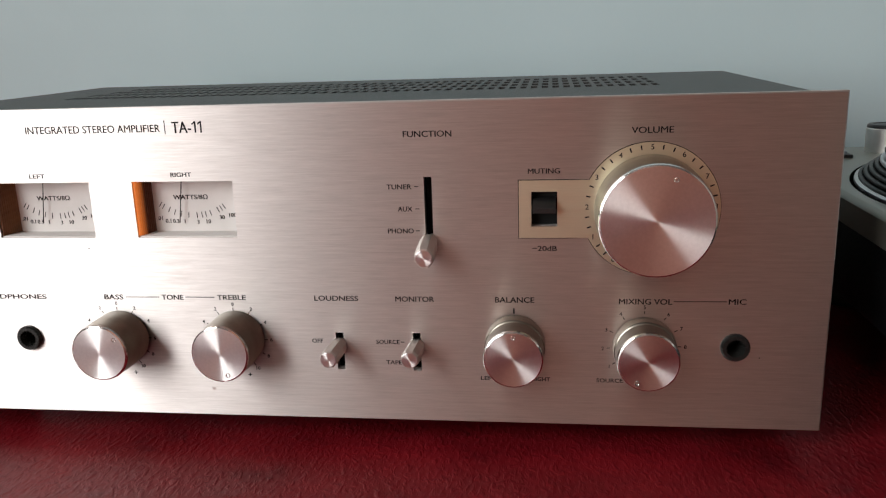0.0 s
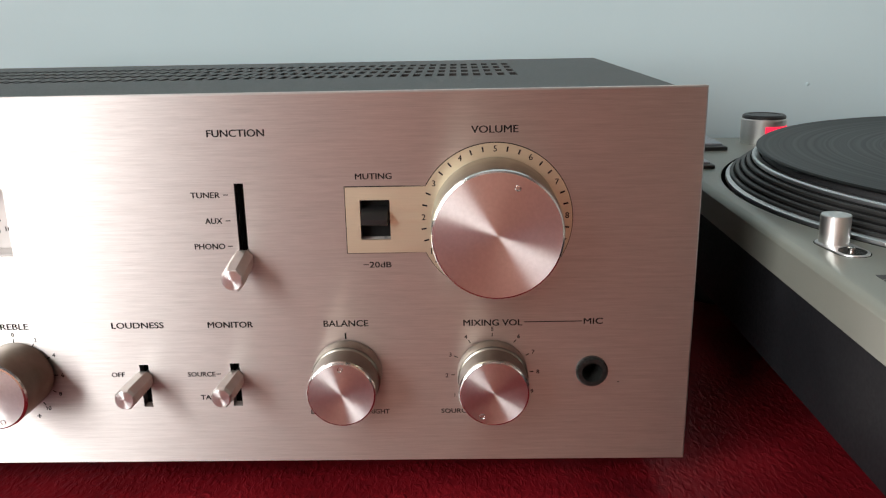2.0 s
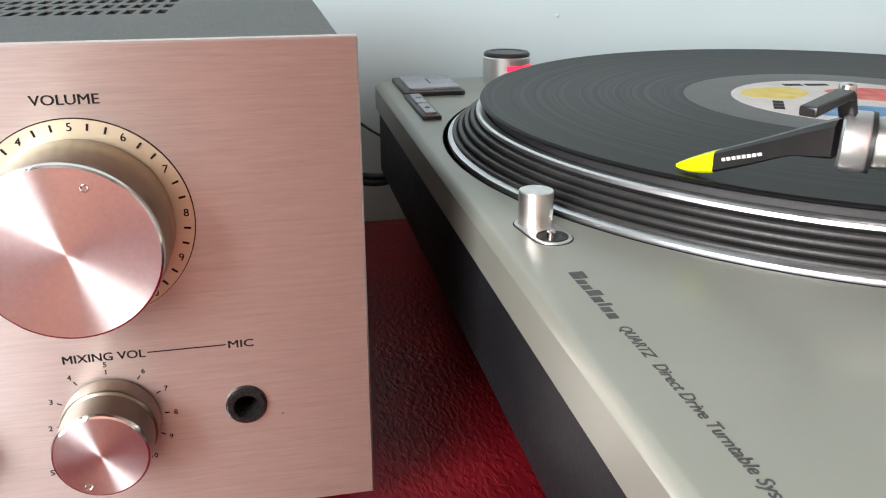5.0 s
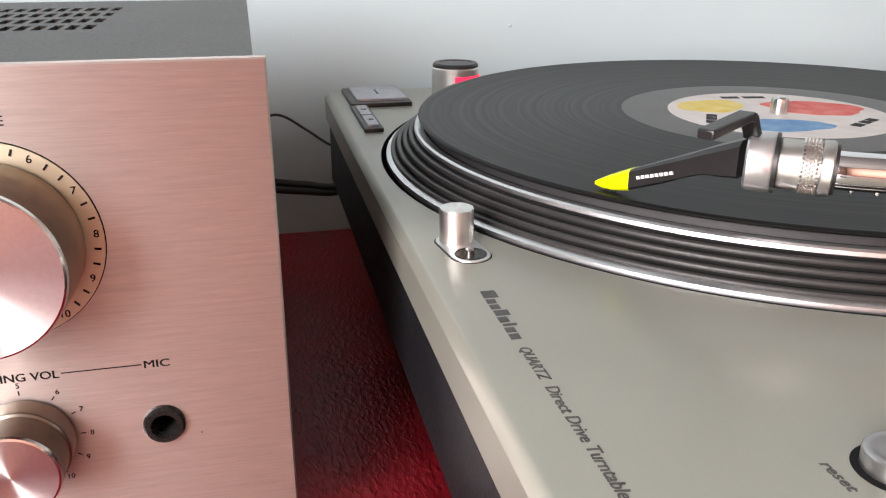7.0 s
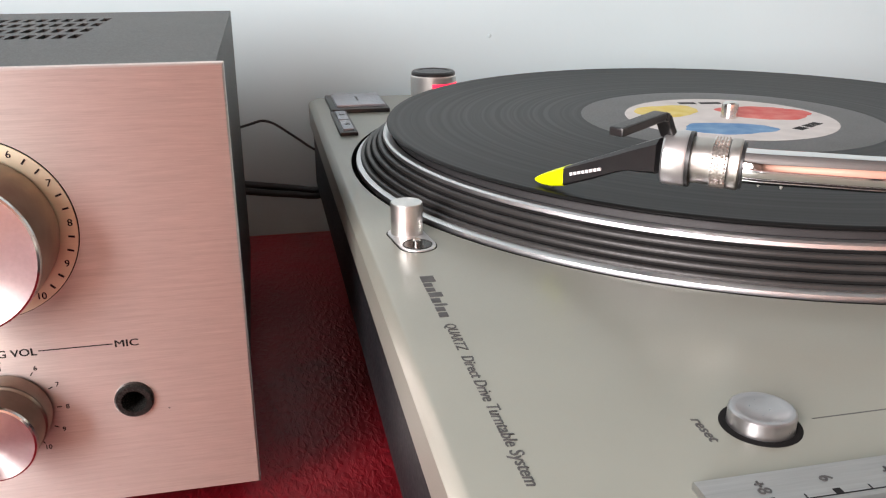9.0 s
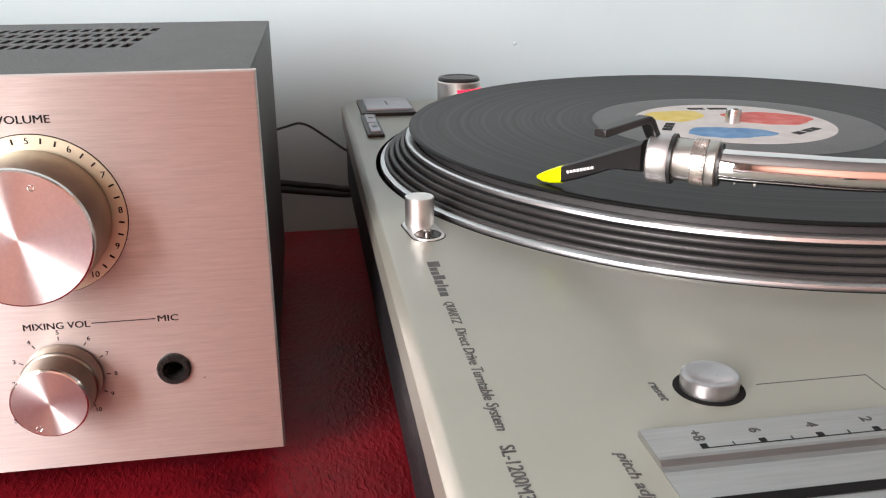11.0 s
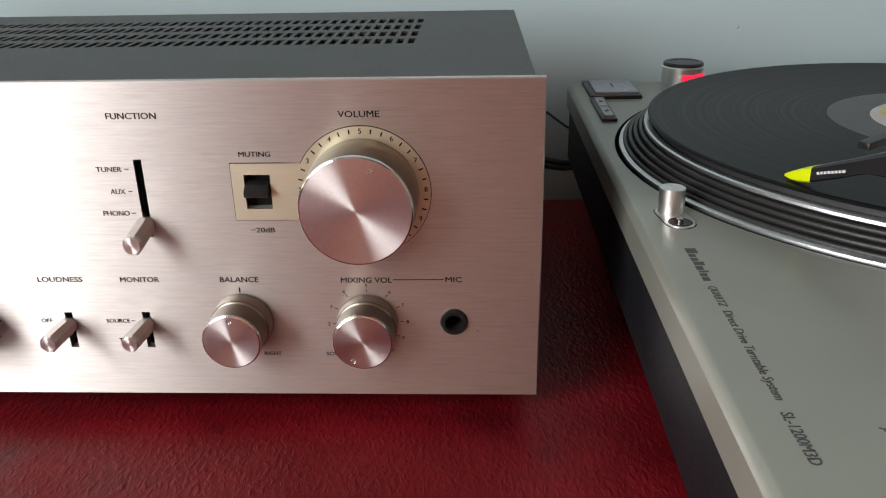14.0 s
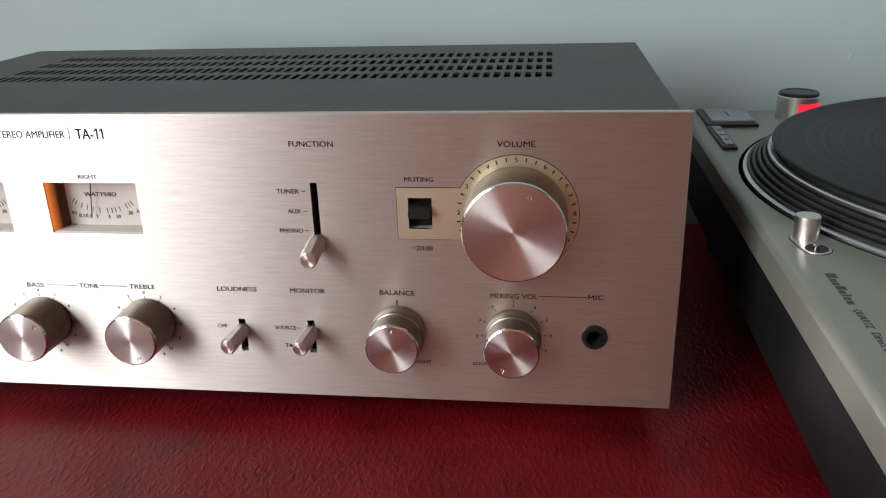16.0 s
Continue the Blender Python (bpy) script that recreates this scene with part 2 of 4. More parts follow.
# ---- building helpers ----


def part(name, bm, mat, parent=None, label="", smooth=30, shift=None):
    """Links a bmesh as one mesh object under a thing; its vertices are given in the room's metres."""
    me = bpy.data.meshes.new(name)
    if parent is not None:
        base = parent
        at = Vector((0, 0, 0))
        while base is not None:
            at += base.location
            base = base.parent
        bmesh.ops.translate(bm, verts=bm.verts, vec=-at)
    bm.to_mesh(me)
    bm.free()
    for m in mat if isinstance(mat, (list, tuple)) else (mat,):
        me.materials.append(m)
    if smooth:
        me.polygons.foreach_set("use_smooth", [True] * len(me.polygons))
        me.set_sharp_from_angle(angle=radians(smooth))
    ob = new(name, me)
    ob.parent = parent
    if label:
        ob["label"] = label
    return ob


def thing(name, at, label, category, group=""):
    return_ob = new(name)
    return_ob.location = at
    return_ob.empty_display_size = 0.02
    return tagged(return_ob, label, category, group)


def box(x0, x1, y0, y1, z0, z1, bevel=0.0, segments=2, bm=None):
    b = bmesh.new()
    bmesh.ops.create_cube(b, size=1, matrix=Matrix.Translation(((x0 + x1) / 2, (y0 + y1) / 2, (z0 + z1) / 2)) @ Matrix.Diagonal((x1 - x0, y1 - y0, z1 - z0, 1)))
    if bevel:
        bmesh.ops.bevel(b, geom=list(b.edges), offset=bevel, segments=segments, profile=0.5, affect="EDGES")
    return b if bm is None else merge(bm, b)


def merge(bm, other):
    tmp = bpy.data.meshes.new("tmp")
    other.to_mesh(tmp)
    other.free()
    bm.from_mesh(tmp)
    bpy.data.meshes.remove(tmp)
    return bm


def lathe(profile, m, seg=64, closed=True):
    """A turned shape from (radius, height) pairs round the z axis of the pose m."""
    bm = bmesh.new()
    rings = []
    for r, h in profile:
        if r < 1e-6:
            rings.append([bm.verts.new(m @ Vector((0, 0, h)))])
        else:
            rings.append([bm.verts.new(m @ Vector((r * math.cos(2 * math.pi * i / seg), r * math.sin(2 * math.pi * i / seg), h))) for i in range(seg)])
    for a, b in zip(rings, rings[1:]):
        for i in range(seg):
            j = (i + 1) % seg
            if len(a) == 1 and len(b) > 1:
                bm.faces.new((a[0], b[j], b[i]))
            elif len(b) == 1 and len(a) > 1:
                bm.faces.new((a[i], a[j], b[0]))
            elif len(a) > 1:
                bm.faces.new((a[i], a[j], b[j], b[i]))
    bmesh.ops.recalc_face_normals(bm, faces=bm.faces)
    return bm


def plate(us, vs, holes, place, thick):
    """A sheet cut on a grid: holes as (u0, u1, v0, v1) go right through it; place(u, v, w) gives the point at depth w."""
    us = sorted({round(u, 6) for u in (*us, *(h[0] for h in holes), *(h[1] for h in holes))})
    vs = sorted({round(v, 6) for v in (*vs, *(h[2] for h in holes), *(h[3] for h in holes))})
    bm = bmesh.new()
    cache = {}

    def vert(i, j, w):
        if (i, j, w) not in cache:
            cache[(i, j, w)] = bm.verts.new(place(us[i], vs[j], w))
        return cache[(i, j, w)]

    solid = set()
    for i in range(len(us) - 1):
        for j in range(len(vs) - 1):
            cu, cv = (us[i] + us[i + 1]) / 2, (vs[j] + vs[j + 1]) / 2
            if not any(h[0] < cu < h[1] and h[2] < cv < h[3] for h in holes):
                solid.add((i, j))
    for i, j in solid:
        bm.faces.new([vert(a, b, 0) for a, b in ((i, j), (i + 1, j), (i + 1, j + 1), (i, j + 1))])
        bm.faces.new([vert(a, b, thick) for a, b in ((i, j + 1), (i + 1, j + 1), (i + 1, j), (i, j))])
        for di, dj, a, b in ((-1, 0, (i, j + 1), (i, j)), (1, 0, (i + 1, j), (i + 1, j + 1)), (0, -1, (i, j), (i + 1, j)), (0, 1, (i + 1, j + 1), (i, j + 1))):
            if (i + di, j + dj) not in solid:
                bm.faces.new((vert(*b, 0), vert(*a, 0), vert(*a, thick), vert(*b, thick)))
    bmesh.ops.recalc_face_normals(bm, faces=bm.faces)
    return bm


def prism(points, m, depth, bevel=0.0):
    """A flat outline in the x-y plane of the pose m, raised by depth."""
    bm = bmesh.new()
    low = [bm.verts.new(m @ Vector((x, y, 0))) for x, y in points]
    top = [bm.verts.new(m @ Vector((x, y, depth))) for x, y in points]
    bm.faces.new(list(reversed(low)))
    cap = bm.faces.new(top)
    for i in range(len(points)):
        j = (i + 1) % len(points)
        bm.faces.new((low[i], low[j], top[j], top[i]))
    if bevel:
        bmesh.ops.bevel(bm, geom=list(cap.edges), offset=bevel, segments=2, profile=0.5, affect="EDGES")
    bmesh.ops.recalc_face_normals(bm, faces=bm.faces)
    return bm


def tube(points, radius, seg=12, radii=None):
    """A round tube through points."""
    bm = bmesh.new()
    pts = [Vector(p) for p in points]
    rings = []
    side = None
    for i, p in enumerate(pts):
        d = (pts[min(i + 1, len(pts) - 1)] - pts[max(i - 1, 0)]).normalized()
        side = d.cross(Vector((0, 0, 1)) if side is None else side.cross(d)).normalized() if side is None else (side - d * side.dot(d)).normalized()
        up = side.cross(d)
        r = radii[i] if radii else radius
        rings.append([bm.verts.new(p + r * (math.cos(2 * math.pi * a / seg) * side + math.sin(2 * math.pi * a / seg) * up)) for a in range(seg)])
    for a, b in zip(rings, rings[1:]):
        for i in range(seg):
            bm.faces.new((a[i], a[(i + 1) % seg], b[(i + 1) % seg], b[i]))
    bm.faces.new(list(reversed(rings[0])))
    bm.faces.new(rings[-1])
    bmesh.ops.recalc_face_normals(bm, faces=bm.faces)
    return bm


def smooth_line(points, n=8):
    """Catmull-Rom points through the given ones."""
    p = [Vector(q) for q in points]
    p = [2 * p[0] - p[1], *p, 2 * p[-1] - p[-2]]
    out = []
    for i in range(1, len(p) - 2):
        for s in range(n):
            t = s / n
            out.append(0.5 * (2 * p[i] + (p[i + 1] - p[i - 1]) * t + (2 * p[i - 1] - 5 * p[i] + 4 * p[i + 1] - p[i + 2]) * t * t + (3 * p[i] - p[i - 1] - 3 * p[i + 1] + p[i + 2]) * t ** 3))
    out.append(p[-2])
    return out


def words(text, m, width, height, parent, mat, align="CENTER", name="lettering", shear=0.0, bold=0.025):
    """Raised lettering in Blender's own font, scaled to a width and a capital height, on the x-y plane of m."""
    cu = bpy.data.curves.new("tmp", "FONT")
    cu.body, cu.align_x, cu.align_y = text, "LEFT", "BOTTOM_BASELINE"
    cu.size, cu.extrude, cu.shear, cu.resolution_u = 1.0, 0.01, shear, 3
    ob = bpy.data.objects.new("tmp", cu)
    scene.collection.objects.link(ob)
    bpy.context.view_layer.update()
    me = bpy.data.meshes.new_from_object(ob.evaluated_get(bpy.context.evaluated_depsgraph_get()))
    bpy.data.objects.remove(ob)
    bpy.data.curves.remove(cu)
    bm = bmesh.new()
    bm.from_mesh(me)
    bpy.data.meshes.remove(me)
    xs = [v.co.x for v in bm.verts]
    lo, hi = min(xs), max(xs)
    sy = height / 0.70
    sx = width / (hi - lo) if width else sy
    off = {"CENTER": (lo + hi) / 2, "LEFT": lo, "RIGHT": hi}[align]
    if bold:
        src = bm.copy()
        for v in src.verts:
            v.co.x += bold
            v.co.z += 0.5 if v.co.z > 0 else 0.0
        merge(bm, src)
    for v in bm.verts:
        v.co = m @ Vector(((v.co.x - off) * sx, v.co.y * sy, 0.00015 if v.co.z > 0.3 else 0.00012 if v.co.z > 0 else -0.0004))
    return part(name, bm, mat, parent, smooth=0)


def bars(m, spans, height, parent, mat, name="lettering"):
    """Printed bars: (start, end) along x of the pose m."""
    bm = bmesh.new()
    for a, b in spans:
        merge(bm, prism([(a, -height / 2), (b, -height / 2), (b, height / 2), (a, height / 2)], m @ pose(0, 0, -0.0004), 0.00052))
    return part(name, bm, mat, parent, smooth=0)


def stroke(x0, z0, x1, z1, w, parent, mat=None, name="scale_mark"):
    """A printed line on the amplifier's front."""
    a, b = Vector((x0, z0)), Vector((x1, z1))
    d = (b - a).normalized()
    nrm = Vector((-d.y, d.x)) * w / 2
    pts = [a + nrm, a - nrm, b - nrm, b + nrm]
    return part(name, prism([(p.x, p.y) for p in pts], pose(0, 0.0004, 0, 90), 0.00052), mat or INK, parent, smooth=0)


# ---- the room ----
TABLE_BACK, WALL_Y = 0.283, 0.310
ROOM_X0, ROOM_X1, ROOM_Y0, FLOOR_Z, CEIL_Z = -1.12, 2.0, -2.6, -0.75, 1.85


def structure(name, bm, mat, label, category, smooth=30):
    return tagged(part(name, bm, mat, None, "", smooth), label, category, "", "structure")


wall_bm = bmesh.new()
bmesh.ops.create_grid(wall_bm, x_segments=60, y_segments=50, size=0.5, matrix=Matrix.Translation(((ROOM_X0 + ROOM_X1) / 2, WALL_Y, 0.5)) @ Matrix.Rotation(radians(90), 4, "X") @ Matrix.Diagonal((ROOM_X1 - ROOM_X0, CEIL_Z - FLOOR_Z, 1, 1)))
for v in wall_bm.verts:
    v.co.y += 0.0015 * noise.noise(v.co * 6)
ext = bmesh.ops.extrude_face_region(wall_bm, geom=list(wall_bm.faces))
for v in [g for g in ext["geom"] if isinstance(g, bmesh.types.BMVert)]:
    v.co.y = WALL_Y + 0.12
bmesh.ops.recalc_face_normals(wall_bm, faces=wall_bm.faces)
structure("wall_north", wall_bm, WALL, "pale blue-grey painted plaster wall with small bumps", "wall")
structure("wall_east", box(ROOM_X1, ROOM_X1 + 0.12, ROOM_Y0, WALL_Y, FLOOR_Z, CEIL_Z), PALE_WALL, "unseen beige wall, made pale to brighten the deck's reflections", "wall")
structure("wall_south", box(ROOM_X0, ROOM_X1, ROOM_Y0 - 0.12, ROOM_Y0, FLOOR_Z, CEIL_Z), WARM_REFLECTOR, "unseen wall, coloured salmon to tint reflections", "wall")
structure("wall_west", plate((ROOM_Y0, WALL_Y), (FLOOR_Z, CEIL_Z), [(WIN_Y0, WIN_Y1, WIN_Z0, WIN_Z1)], lambda u, v, w: Vector((ROOM_X0 - w, u, v)), 0.16), ROOM_WALL, "unseen beige wall, darkened to limit fill light, with a window opening", "wall")
structure("floor", box(ROOM_X0, ROOM_X1, ROOM_Y0, WALL_Y, FLOOR_Z - 0.1, FLOOR_Z), FLOOR, "brown wooden floor of the room", "floor")
structure("ceiling", box(ROOM_X0, ROOM_X1, ROOM_Y0, WALL_Y, CEIL_Z, CEIL_Z + 0.1), CEILING, "unseen ceiling, greyed dark to limit fill light", "ceiling")
win = tagged(new("window_1"), "white framed window in the side wall", "window", "", "structure")
win.location = (ROOM_X0, (WIN_Y0 + WIN_Y1) / 2, WIN_Z0)
part("window_frame", plate((WIN_Y0, WIN_Y1), (WIN_Z0, WIN_Z1), [(WIN_Y0 + 0.05, WIN_Y1 - 0.05, WIN_Z0 + 0.05, WIN_Z1 - 0.05)], lambda u, v, w: Vector((ROOM_X0 - 0.03 - w, u, v)), 0.06), FRAME_WHITE, win)
part("window_sill", box(ROOM_X0 - 0.03, ROOM_X0 + 0.10, WIN_Y0 - 0.03, WIN_Y1 + 0.03, WIN_Z0 - 0.03, WIN_Z0 - 0.002, 0.004), FRAME_WHITE, win)

# small bumps in the wall's paint
for x, z, r in ((0.1594, 0.1176, 0.0016), (-0.33, 0.24, 0.0012), (-0.09, 0.235, 0.0010), (0.02, 0.21, 0.0010), (0.26, 0.16, 0.0009), (-0.215, 0.20, 0.0010)):
    lump = lathe([(0, 0.5 * r), (0.5 * r, 0.42 * r), (r, 0.0), (r, -0.002)], pose(x, WALL_Y, z, 90), 16)
    tagged(part("paint_bump", lump, WALL, None, "", 60), "small drip of pale paint on the wall", "paint drip", "drips on the wall", "structure")

# ---- table ----
table = thing("table", (0, -0.2, FLOOR_Z), "wide desk topped with deep red grained leather", "table")
part("tabletop", box(-1.00, 0.85, -0.75, TABLE_BACK, -0.035, 0.0, 0.006, 3), LEATHER, table, "deep red grained leather top")
for x in (-0.93, 0.78):
    for y in (-0.68, 0.2):
        part("leg", box(x - 0.03, x + 0.03, y - 0.03, y + 0.03, FLOOR_Z, -0.035, 0.004), FLOOR, table)

# ---- amplifier ----
amp = thing("stereo_amplifier", (-0.205, 0.1, 0.0), "vintage stereo amplifier with brushed aluminium front and black cover", "amplifier")
PX0, PZ0, PZ1 = -0.406, 0.0119, 0.1453
METERS = ((-0.3386, -0.2955), (-0.2766, -0.2335))
MZ0, MZ1 = 0.0916, 0.1151
SLOTS = ((-0.1554, -0.1523, 0.0840, 0.1158), (-0.1950, -0.1917, 0.0344, 0.0508), (-0.1625, -0.1592, 0.0344, 0.0510))
ROCKER = (-0.1136, -0.1036, 0.0959, 0.1096)
JACKS = ((-0.0345, 0.0470), (-0.3326, 0.0467))
holes = [(a, b, MZ0, MZ1) for a, b in METERS] + list(SLOTS) + [ROCKER] + [(x - 0.0033, x + 0.0033, z - 0.0033, z + 0.0033) for x, z in JACKS]
front_bm = plate((PX0, 0.0), (PZ0, PZ1), holes, lambda u, v, w: Vector((u, w, v)), 0.004)
rim = [e for e in front_bm.edges if all(abs(v.co.y) < 1e-6 for v in e.verts) and (all(abs(v.co.z - PZ1) < 1e-6 for v in e.verts) or all(abs(v.co.z - PZ0) < 1e-6 for v in e.verts) or all(abs(v.co.x) < 1e-6 for v in e.verts) or all(abs(v.co.x - PX0) < 1e-6 for v in e.verts))]
bmesh.ops.bevel(front_bm, geom=rim, offset=0.0005, segments=1, affect="EDGES")
front = part("front_panel", front_bm, ALU, amp, "brushed aluminium front panel", 20)

BX0, BX1, BY0, BY1, BZ0, BZ1 = -0.403, -0.0030, 0.009, 0.213, 0.015, 0.1430
VENT_PITCH, VENT_N = 0.0053, 58
vent = []
for i in range(VENT_N):
    x = -0.0560 - i * VENT_PITCH
    for y in (0.1010, 0.1240, 0.1475, 0.1710):
        vent.append((x - 0.0016, x + 0.0016, y - 0.0072, y + 0.0072))
part("cover_top", plate((BX0, BX1), (BY0, BY1), vent, lambda u, v, w: Vector((u, v, BZ1 - w)), 0.0014), COVER, amp, "black painted metal cover with vent slots", 0)
part("cover_side", box(BX1 - 0.0014, BX1, BY0, BY1, BZ0, BZ1 - 0.0016), COVER, amp)
part("cover_side", box(BX0, BX0 + 0.0014, BY0, BY1, BZ0, BZ1 - 0.0016), COVER, amp)
part("back_panel", box(BX0 + 0.0016, BX1 - 0.0016, BY1 - 0.0016, BY1, BZ0, BZ1 - 0.0016), COVER, amp)
part("bottom_panel", box(BX0 + 0.0016, BX1 - 0.0016, BY0, BY1 - 0.002, BZ0, BZ0 + 0.0015), COVER, amp)
# plain near-black filler for the insides; keeps vents and openings dark
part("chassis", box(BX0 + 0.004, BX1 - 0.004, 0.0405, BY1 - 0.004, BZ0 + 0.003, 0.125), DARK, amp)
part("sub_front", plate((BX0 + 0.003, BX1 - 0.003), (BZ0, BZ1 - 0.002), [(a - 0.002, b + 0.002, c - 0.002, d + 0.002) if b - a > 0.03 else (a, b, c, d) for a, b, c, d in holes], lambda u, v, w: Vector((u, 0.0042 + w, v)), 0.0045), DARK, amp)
for x in (-0.375, -0.035):
    for y in (0.035, 0.18):
        part("foot", lathe([(0, 0.0), (0.011, 0.0), (0.012, 0.002), (0.0105, 0.0155), (0, 0.0155)], pose(x, y, 0), 32), RUBBER, amp, "black rubber foot")


def fw(x, z):
    """A pose on the amplifier's front: x to the right, y up, z out of it."""
    return pose(x, 0, z, 90)


def on_front(text, x0, x1, z, h, mat=None, bold=0.03):
    return words(text, fw((x0 + x1) / 2, z - h / 2), x1 - x0, h, front, mat or INK, bold=bold)


on_front("INTEGRATED STEREO AMPLIFIER", -0.3198, -0.2616, 0.1368, 0.0030, bold=0.012)
on_front("TA-", -0.2566, -0.2486, 0.1370, 0.0046, bold=0.03)
for x in (-0.2470, -0.2446):
    part("lettering", prism([(x, 0.1347), (x + 0.0006, 0.1347), (x + 0.0006, 0.1393), (x + 0.0001, 0.1393), (x - 0.0010, 0.1384), (x - 0.0010, 0.1378), (x, 0.1385)], pose(0, 0.0004, 0, 90), 0.00052), INK, front, smooth=0)
stroke(-0.2595, 0.1345, -0.2595, 0.1398, 0.0003, front)
bars(fw(-0.3455, 0.1372), [(-0.030, -0.024), (-0.021, -0.015), (-0.012, -0.006), (-0.003, 0.006)], 0.0075, front, INK)
on_front("LEFT", -0.3213, -0.3145, 0.1179, 0.0018, INK_GREY)
on_front("RIGHT", -0.2594, -0.2506, 0.1179, 0.0018, INK_GREY)
on_front("FUNCTION", -0.1629, -0.1440, 0.1326, 0.0024)
on_front("VOLUME", -0.0762, -0.0609, 0.1326, 0.0024)
for text, x0, x1, z in (("TUNER", -0.1703, -0.1604, 0.1120), ("AUX", -0.1662, -0.1604, 0.1031), ("PHONO", -0.1706, -0.1602, 0.0942)):
    on_front(text, x0, x1, z, 0.0020)
    stroke(-0.1592, z, -0.1576, z, 0.0003, front)
on_front("MUTING", -0.1148, -0.1027, 0.1176, 0.0020)
on_front("\u221220dB", -0.1133, -0.1038, 0.0870, 0.0020)
on_front("HEADPHONES", -0.3532, -0.3223, 0.0655, 0.0021)
on_front("BASS", -0.2955, -0.2870, 0.0656, 0.0022)
on_front("TONE", -0.2696, -0.2600, 0.0657, 0.0022)
on_front("TREBLE", -0.2450, -0.2326, 0.0658, 0.0022)
stroke(-0.2857, 0.0656, -0.2708, 0.0657, 0.0003, front)
stroke(-0.2590, 0.0658, -0.2462, 0.0658, 0.0003, front)
on_front("LOUDNESS", -0.2030, -0.1846, 0.0658, 0.0022)
on_front("OFF", -0.2053, -0.2006, 0.0471, 0.0018)
on_front("MONITOR", -0.1690, -0.1531, 0.0657, 0.0022)
on_front("SOURCE", -0.1779, -0.1681, 0.0470, 0.0018)
stroke(-0.1675, 0.0470, -0.1660, 0.0470, 0.0003, front)
on_front("TAPE", -0.1741, -0.1676, 0.0380, 0.0018)
on_front("BALANCE", -0.1283, -0.1127, 0.0657, 0.0023)
stroke(-0.1208, 0.0599, -0.1208, 0.0621, 0.0006, front)
on_front("LEFT", -0.1347, -0.1285, 0.0318, 0.0017)
on_front("RIGHT", -0.1136, -0.1065, 0.0318, 0.0017)
on_front("MIXING VOL", -0.0795, -0.0591, 0.0654, 0.0023)
stroke(-0.0585, 0.0655, -0.0384, 0.0656, 0.0003, front)
on_front("MIC", -0.0378, -0.0313, 0.0656, 0.0022)
on_front("SOURCE", -0.0878, -0.0774, 0.0318, 0.0017)


def ticks(cx, cz, r0, r1, items, parent, w=0.0003):
    """Scale marks and numbers round a knob: (angle clockwise from the top, text or None)."""
    for angle, text in items:
        s, c = math.sin(radians(angle)), math.cos(radians(angle))
        stroke(cx + r0 * s, cz + r0 * c, cx + r1 * s, cz + r1 * c, w, parent)
        if text:
            rr = r1 + 0.0016
            words(text, fw(cx + rr * s, cz + rr * c - 0.00075), 0, 0.0015, parent, INK)


for cx in (-0.2905, -0.2386):
    ticks(cx, 0.0472, 0.0127, 0.0140, [(0, "0"), (30, "2"), (60, "4"), (90, "6"), (118, "8"), (146, "10"), (-30, "2"), (-60, "4"), (-90, "6"), (-118, "8"), (-146, "10")], front)
    words("+", fw(cx + 0.0048, 0.0300), 0, 0.0024, front, INK)
    words("\u2212", fw(cx - 0.0048, 0.0300), 0, 0.0024, front, INK)
ticks(-0.0695, 0.0470, 0.0132, 0.0145, [(-66, "3"), (-95, "2"), (-124, "1"), (-35, "4"), (0, "5"), (35, "6"), (63, "7"), (91, "8"), (119, "9"), (146, "10")], front)

# small worn spots and marks on the front
for x, z, r, mat in ((-0.0426, 0.0172, 0.0008, PANEL_MARK), (-0.2506, 0.0243, 0.0009, PANEL_MARK), (-0.0250, 0.0425, 0.0003, INK_GREY), (-0.2993, 0.0870, 0.0003, INK_GREY)):
    part("mark", prism([(x + r * (1 + 0.3 * math.sin(3 * a)) * math.cos(a), z + 0.7 * r * math.sin(a)) for a in [i * math.pi / 9 for i in range(18)]], pose(0, 0.0003, 0, 90), 0.00034), mat, front, smooth=0)

